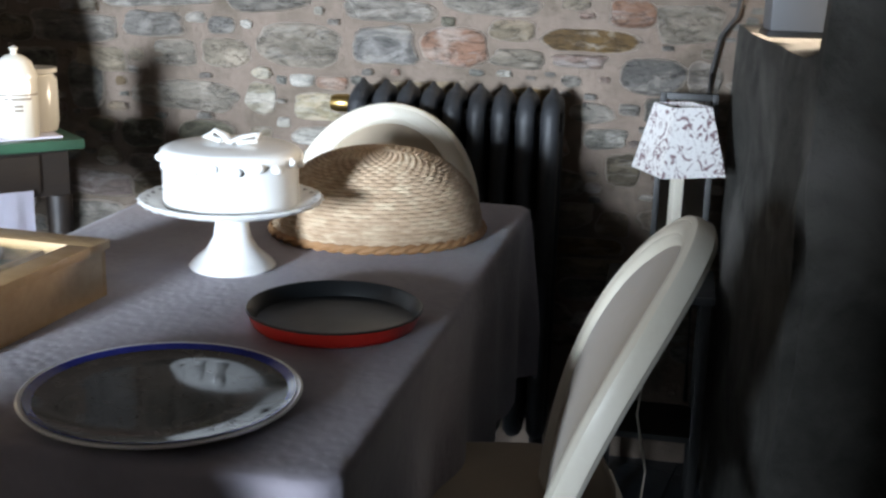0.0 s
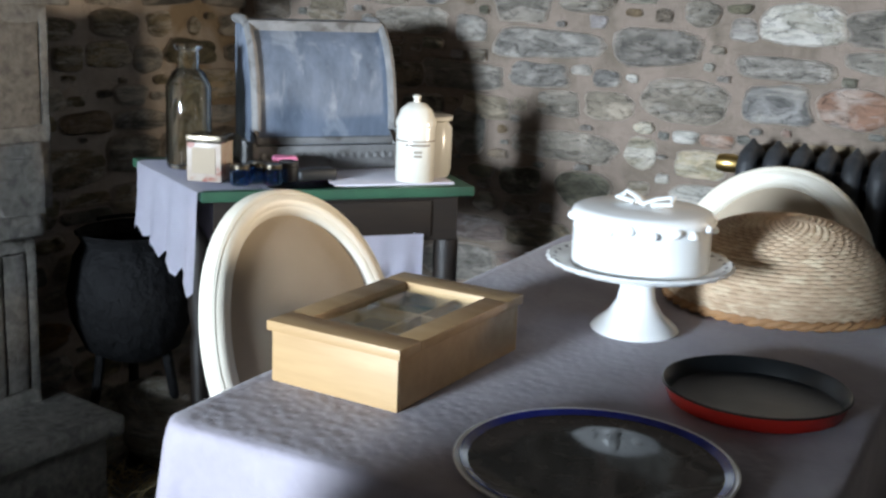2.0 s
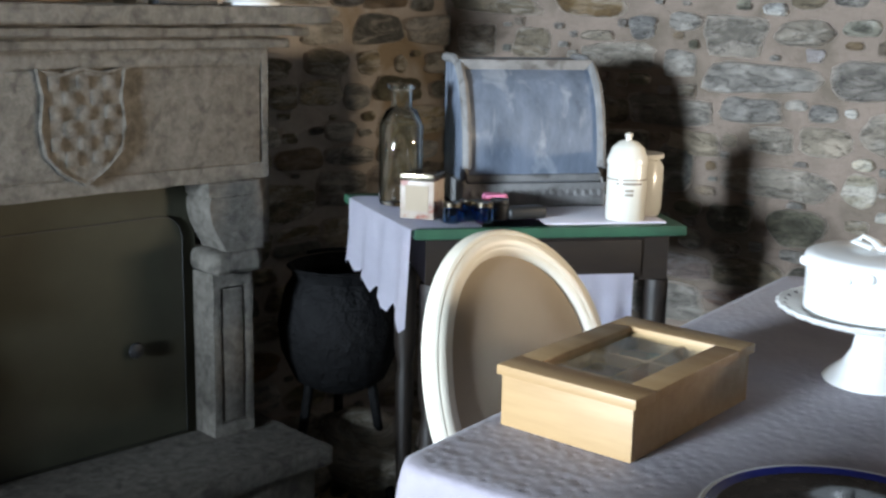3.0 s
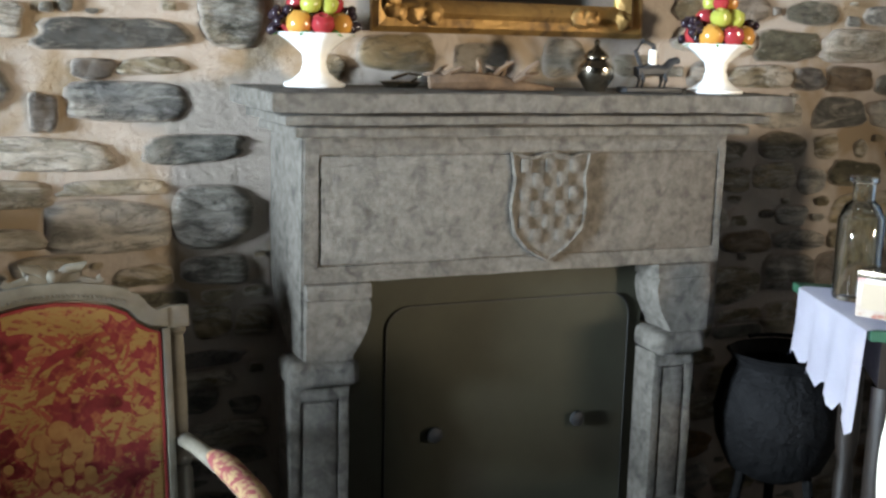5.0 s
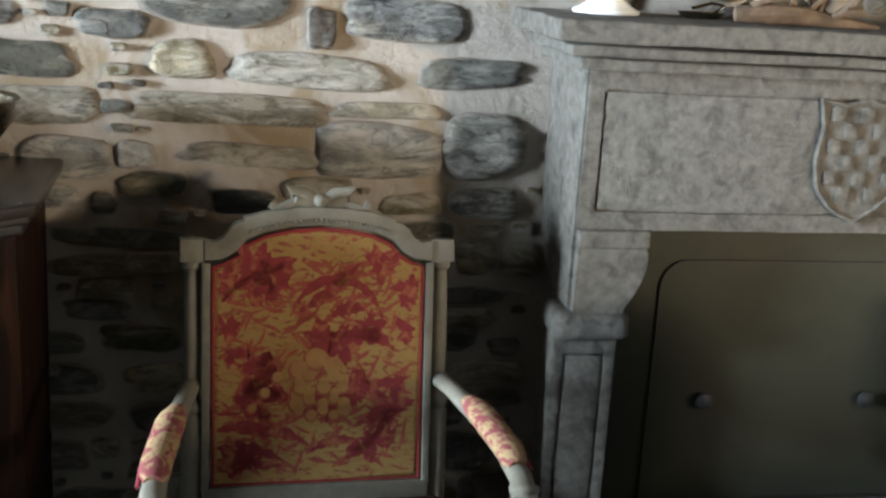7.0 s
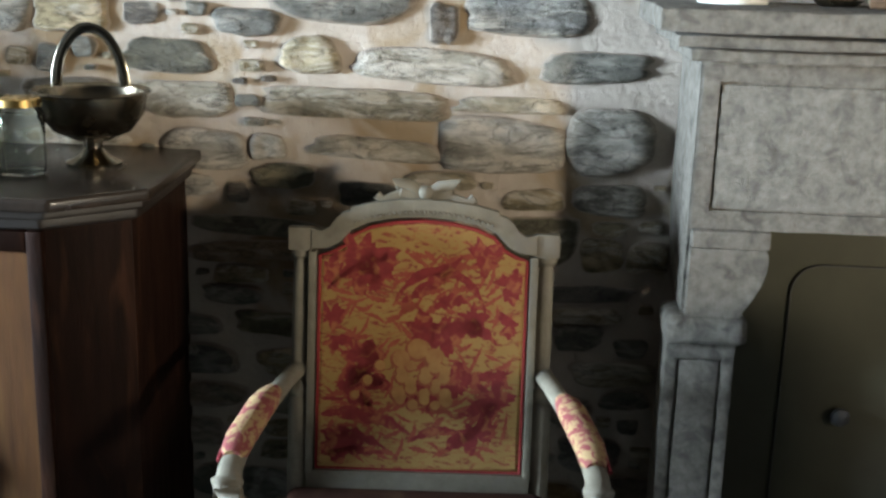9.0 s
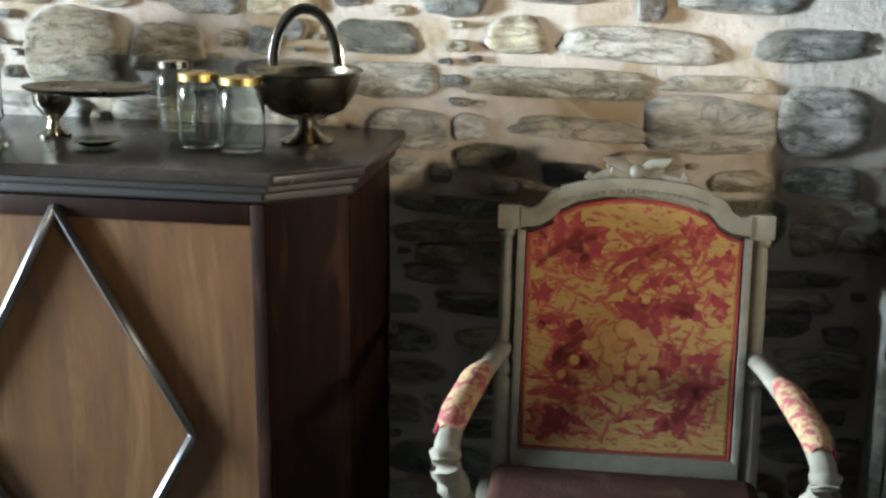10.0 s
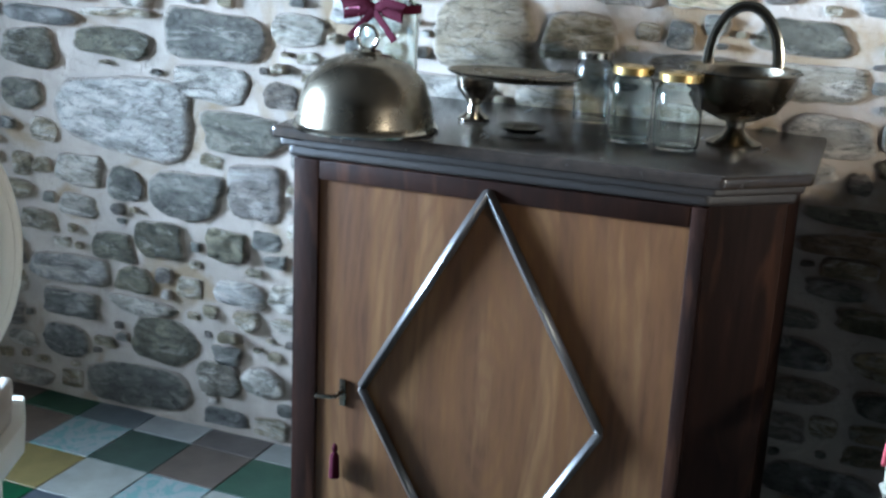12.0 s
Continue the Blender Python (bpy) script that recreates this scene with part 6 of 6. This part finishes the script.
for z in (0.17, 0.945):
    bm = lathe([(0, -0.29), (0.026, -0.29), (0.026, 0.26), (0, 0.26)], 14)
    bmesh.ops.transform(bm, matrix=pose(0, 0, z, 0, 90, 0), verts=bm.verts)
    part("header", bm, M_IRON, rd)
vl = lathe([(0, -0.03), (0.02, -0.028), (0.024, -0.01), (0.024, 0.012), (0.018, 0.028), (0, 0.03)], 20)
bmesh.ops.transform(bm := vl, matrix=pose(-0.318, 0, 0.965, 0, 90, 0), verts=vl.verts)
part("valve", bm, M_BRASS, rd, "brass valve knob")

lt = thing("lamp_table", Matrix.LocRotScale(on_north(0.46, 0, 0.27), Euler((0, 0, radians(10))), None), "small black side table under the lamp", "table")
part("tabletop", boxed(-0.14, 0.12, -0.12, 0.13, 0.575, 0.598, bevel=0.006), M_BLACK, lt)
for x in (-0.12, 0.10):
    for y in (-0.1, 0.11):
        part("leg", boxed(x - 0.013, x + 0.013, y - 0.013, y + 0.013, 0, 0.576, bevel=0.003), M_BLACK, lt)
part("shelf", boxed(-0.12, 0.10, -0.1, 0.11, 0.22, 0.235), M_BLACK, lt)
lp = thing("table_lamp", Matrix.LocRotScale(on_north(0.47, 0.5985, 0.25), Euler((0, 0, radians(38))), None), "table lamp with a rose printed square shade", "lamp")
part("lamp_base", boxed(-0.045, 0.045, -0.045, 0.045, 0, 0.02, bevel=0.006), M_CREAM, lp)
part("stem", boxed(-0.013, 0.013, -0.013, 0.013, 0.02, 0.29, bevel=0.004), M_CREAM, lp)
bm = bmesh.new()
t0, b0 = 0.05, 0.082
ring = [[bm.verts.new((sx * r, sy * r, z)) for sx, sy in ((-1, -1), (1, -1), (1, 1), (-1, 1))] for r, z in ((b0, 0.265), (t0, 0.425), (t0 - 0.003, 0.425), (b0 - 0.003, 0.265))]
for a, b in zip(ring, ring[1:] + ring[:1]):
    for i in range(4):
        bm.faces.new((a[i], a[(i + 1) % 4], b[(i + 1) % 4], b[i]))
bmesh.ops.recalc_face_normals(bm, faces=bm.faces)
part("shade", bm, M_SHADE, lp, "white shade printed with faded roses", smooth=0)
fm = thing("picture_frame", Matrix.LocRotScale(on_north(0.485, 0.599, 0.165), Euler((radians(-4), 0, radians(10))), None), "black framed mirror behind the lamp", "picture frame")
bm = bmesh.new()
for a in ((-0.07, -0.055, 0, 0.44), (0.055, 0.07, 0, 0.44), (-0.055, 0.055, 0, 0.018), (-0.055, 0.055, 0.422, 0.44)):
    box(bm, a[0], a[1], -0.008, 0.008, a[2], a[3], bevel=0.002)
part("frame", bm, M_BLACK, fm)
part("mirror_glass", boxed(-0.056, 0.056, -0.002, 0.004, 0.017, 0.423), M_MIRROR, fm)
gb = thing("meter_box", pose(-0.24, 2.60, 1.212, 0, 0, 15), "small grey plastic box with a black bracket on the ledge", "box")
part("case", boxed(-0.055, 0.055, -0.05, 0.05, 0.012, 0.14, bevel=0.006), M_GREYBOX, gb)
part("bracket", boxed(-0.06, 0.06, -0.055, 0.055, 0, 0.013, bevel=0.003), M_BLACK, gb)
cbl = part("cable", sweep([on_north(0.60, 1.32, 0.03), on_north(0.585, 1.22, 0.03), on_north(0.55, 1.17, 0.032), on_north(0.535, 1.08, 0.03), on_north(0.53, 0.98, 0.032), on_north(0.545, 0.85, 0.04), on_north(0.53, 0.6, 0.05), on_north(0.54, 0.2, 0.04)], circle(0.006, 8)), M_CABLE)
tagged(cbl, "black cable running down the stone wall", "cable")
flex = part("lamp_flex", sweep([on_north(0.43, 0.56, 0.40), on_north(0.435, 0.45, 0.41), on_north(0.42, 0.30, 0.41), on_north(0.45, 0.15, 0.40), on_north(0.44, 0.004, 0.39)], circle(0.003, 6)), M_CREAM)
tagged(flex, "thin white flex hanging from the lamp table", "cable")

# ---- stones of the walls ----
WEST = [
    (M_STONE_BUFF, [(0.97, 1.475, 0.2, 0.09), (1.2, 1.46, 0.15, 0.08), (1.44, 1.47, 0.12, 0.1), (1.66, 1.45, 0.13, 0.06), (0.79, 1.43, 0.1, 0.07), (1.08, 1.40, 0.1, 0.03), (-1.19, 1.189, 0.25, 0.18)]),
    (M_STONE_BROWN, [(0.14, 1.324, 0.061, 0.083), (0.25, 1.422, 0.093, 0.047), (-1.82, 0.718, 0.165, 0.15)]),
    (M_STONE_PALE, [(0.12, 1.231, 0.33, 0.071), (-0.39, 1.03, 0.19, 0.09), (-2.24, 0.882, 0.44, 0.22), (-1.79, 0.178, 0.136, 0.084)]),
]
WEST_DARK = [(M_STONE_DARK, [
    (-0.08, 1.389, 0.30, 0.14), (-0.29, 1.314, 0.15, 0.059), (0.47, 1.24, 0.23, 0.065), (0.29, 1.5, 0.324, 0.07), (-0.21, 0.977, 0.14, 0.056), (-0.47, 1.235, 0.2, 0.08),
    (-2.51, 1.138, 0.267, 0.049), (-2.56, 1.045, 0.191, 0.111), (-2.27, 1.079, 0.257, 0.08), (-1.94, 1.122, 0.312, 0.125), (-2.59, 0.91, 0.154, 0.094), (-1.86, 0.871, 0.25, 0.11), (-2.04, 0.679, 0.23, 0.13),
    (-2.29, 0.498, 0.143, 0.08), (-2.13, 0.541, 0.159, 0.104), (-1.91, 0.558, 0.129, 0.091), (-2.22, 0.41, 0.117, 0.077), (-2.45, 0.3, 0.198, 0.083), (-2.12, 0.242, 0.225, 0.138), (-2.47, 0.182, 0.17, 0.1),
    (-2.22, 0.083, 0.364, 0.13), (-1.91, 0.236, 0.093, 0.06)])]
WEST_GREY = [(M_STONE, [
    (0.32, 1.351, 0.27, 0.085), (-0.15, 1.247, 0.12, 0.078), (-0.05, 1.145, 0.397, 0.066), (-0.01, 1.046, 0.278, 0.048), (0.28, 1.066, 0.276, 0.12), (0.29, 1.154, 0.23, 0.036), (0.38, 1.43, 0.154, 0.041),
    (0.14, 0.978, 0.157, 0.046), (-0.43, 1.14, 0.2, 0.08), (-2.25, 1.162, 0.244, 0.023), (-1.96, 0.996, 0.235, 0.093), (-2.41, 0.604, 0.131, 0.067), (-2.45, 0.407, 0.28, 0.09), (-1.94, 0.158, 0.15, 0.104),
    (-1.87, 0.426, 0.154, 0.074), (-2.2, 0.332, 0.217, 0.052), (-0.96, 1.199, 0.168, 0.102), (-1.69, 1.156, 0.153, 0.084), (0.35, 0.945, 0.13, 0.05), (0.51, 1.082, 0.19, 0.15), (0.52, 0.95, 0.16, 0.07), (0.56, 1.54, 0.14, 0.13)])]
lay_stones(wall_west, on_west, WEST + WEST_DARK + WEST_GREY,
           (-2.75, 2.95, 0.02, 1.78), [(0.66, 1.76, 0.0, 1.64), (-1.5, -0.5, 0.0, 0.86), (-0.2, 0.62, 0.99, 1.46)],
           [(M_STONE, 5), (M_STONE_DARK, 2.6), (M_STONE_PALE, 0.9), (M_STONE_BROWN, 1.0)],
           (0.06, 0.135), [(0.07, 0.12, 3000), (0.045, 0.07, 7000), (0.025, 0.045, 8000)], 296, 0.008, 3)
NORTH = [
    (M_STONE_PINK, [(-0.13, 1.111, 0.181, 0.1), (0.2, 1.09, 0.13, 0.035), (0.33, 1.216, 0.113, 0.07)]),
    (M_STONE_BROWN, [(0.23, 1.144, 0.238, 0.06)]),
    (M_STONE_DARK, [(-1.35, 1.003, 0.142, 0.104), (-1.02, 0.832, 0.129, 0.081), (-1.19, 0.958, 0.106, 0.13), (-0.83, 0.826, 0.156, 0.101)]),
    (M_STONE, [(-0.67, 0.947, 0.085, 0.09), (-0.5, 0.933, 0.137, 0.077), (0.28, 0.892, 0.11, 0.052)]),
]
NORTH_GREY = [(M_STONE_UMBER, [
    (-1.22, 1.119, 0.26, 0.08), (-0.98, 1.137, 0.17, 0.07), (-0.77, 1.068, 0.14, 0.075), (-0.56, 1.095, 0.23, 0.11), (-0.32, 1.107, 0.17, 0.1), (0.02, 1.161, 0.125, 0.058), (0.39, 1.059, 0.163, 0.09),
    (-0.9, 0.946, 0.31, 0.08), (-1.14, 1.036, 0.15, 0.07), (-0.31, 1.2, 0.24, 0.056), (-0.03, 1.225, 0.25, 0.057), (0.47, 1.194, 0.16, 0.097), (0.24, 0.956, 0.117, 0.051), (-0.92, 1.06, 0.13, 0.07),
    (0.33, 0.812, 0.088, 0.082), (0.04, 1.09, 0.133, 0.05), (-1.04, 1.335, 0.17, 0.11), (-0.96, 1.224, 0.32, 0.08), (-0.85, 1.35, 0.15, 0.07), (-0.65, 1.233, 0.25, 0.1), (-1.39, 1.267, 0.23, 0.073), (-1.4, 1.11, 0.11, 0.075)])]
lay_stones(wall_north, on_north, NORTH + NORTH_GREY,
           (-2.0, 0.66, 0.3, 1.62), [],
           [(M_STONE_UMBER, 4.0), (M_STONE_PINK, 1.5), (M_STONE_DARK, 1.2), (M_STONE_PALE, 0.8), (M_STONE_BROWN, 2.2)],
           (0.05, 0.125), [(0.05, 0.1, 2500), (0.025, 0.05, 5000)], 296, 0.004, 5)

# ---- floor tiles ----
TILE = 0.2


def tile_mesh(material):
    bm = boxed(-TILE / 2 + 0.0015, TILE / 2 - 0.0015, -TILE / 2 + 0.0015, TILE / 2 - 0.0015, -0.012, 0.0, bevel=0.0015, seg=1)
    me = bpy.data.meshes.new("tile")
    bm.to_mesh(me)
    bm.free()
    me.materials.append(material)
    return me


tile_meshes = [tile_mesh(m) for m in M_TILES] + [tile_mesh(M_TILE_PATTERN)]
r = random.Random(11)
rest = bmesh.new()
made = 0
# brown, patterned and green tiles along the wall, cream and patterned ones in the next row
KNOWN = {(-14, -13): 3, (-14, -12): 6, (-14, -11): 1, (-14, -10): 3, (-14, -9): 1, (-13, -12): 4, (-13, -11): 2, (-13, -10): 6, (-13, -9): 2}
for i in range(-16, 10):
    for j in range(-27, 18):
        x, y = i * TILE + 0.03, j * TILE + 0.14
        if x < -3.0 or x > 1.9 or y < -4.95 or y > 3.3:
            continue
        k = KNOWN.get((i, j), r.choices(range(7), [3, 2, 3, 2, 1, 2, 3])[0])
        near = (x < -1.2 and (y < -1.3 or y > 1.2)) or (x < -1.6)
        if near and made < 298:
            ob = new("tile", tile_meshes[k])
            ob.location = (x, y, r.uniform(-0.0015, 0.0005))
            ob.parent = floor_ob
            made += 1
        else:
            box(rest, x - TILE / 2 + 0.0015, x + TILE / 2 - 0.0015, y - TILE / 2 + 0.0015, y + TILE / 2 - 0.0015, -0.012, 0.0)
ob = part("far_tiles", rest, M_TILES[5], floor_ob)
tagged(ob, kind="stuff")
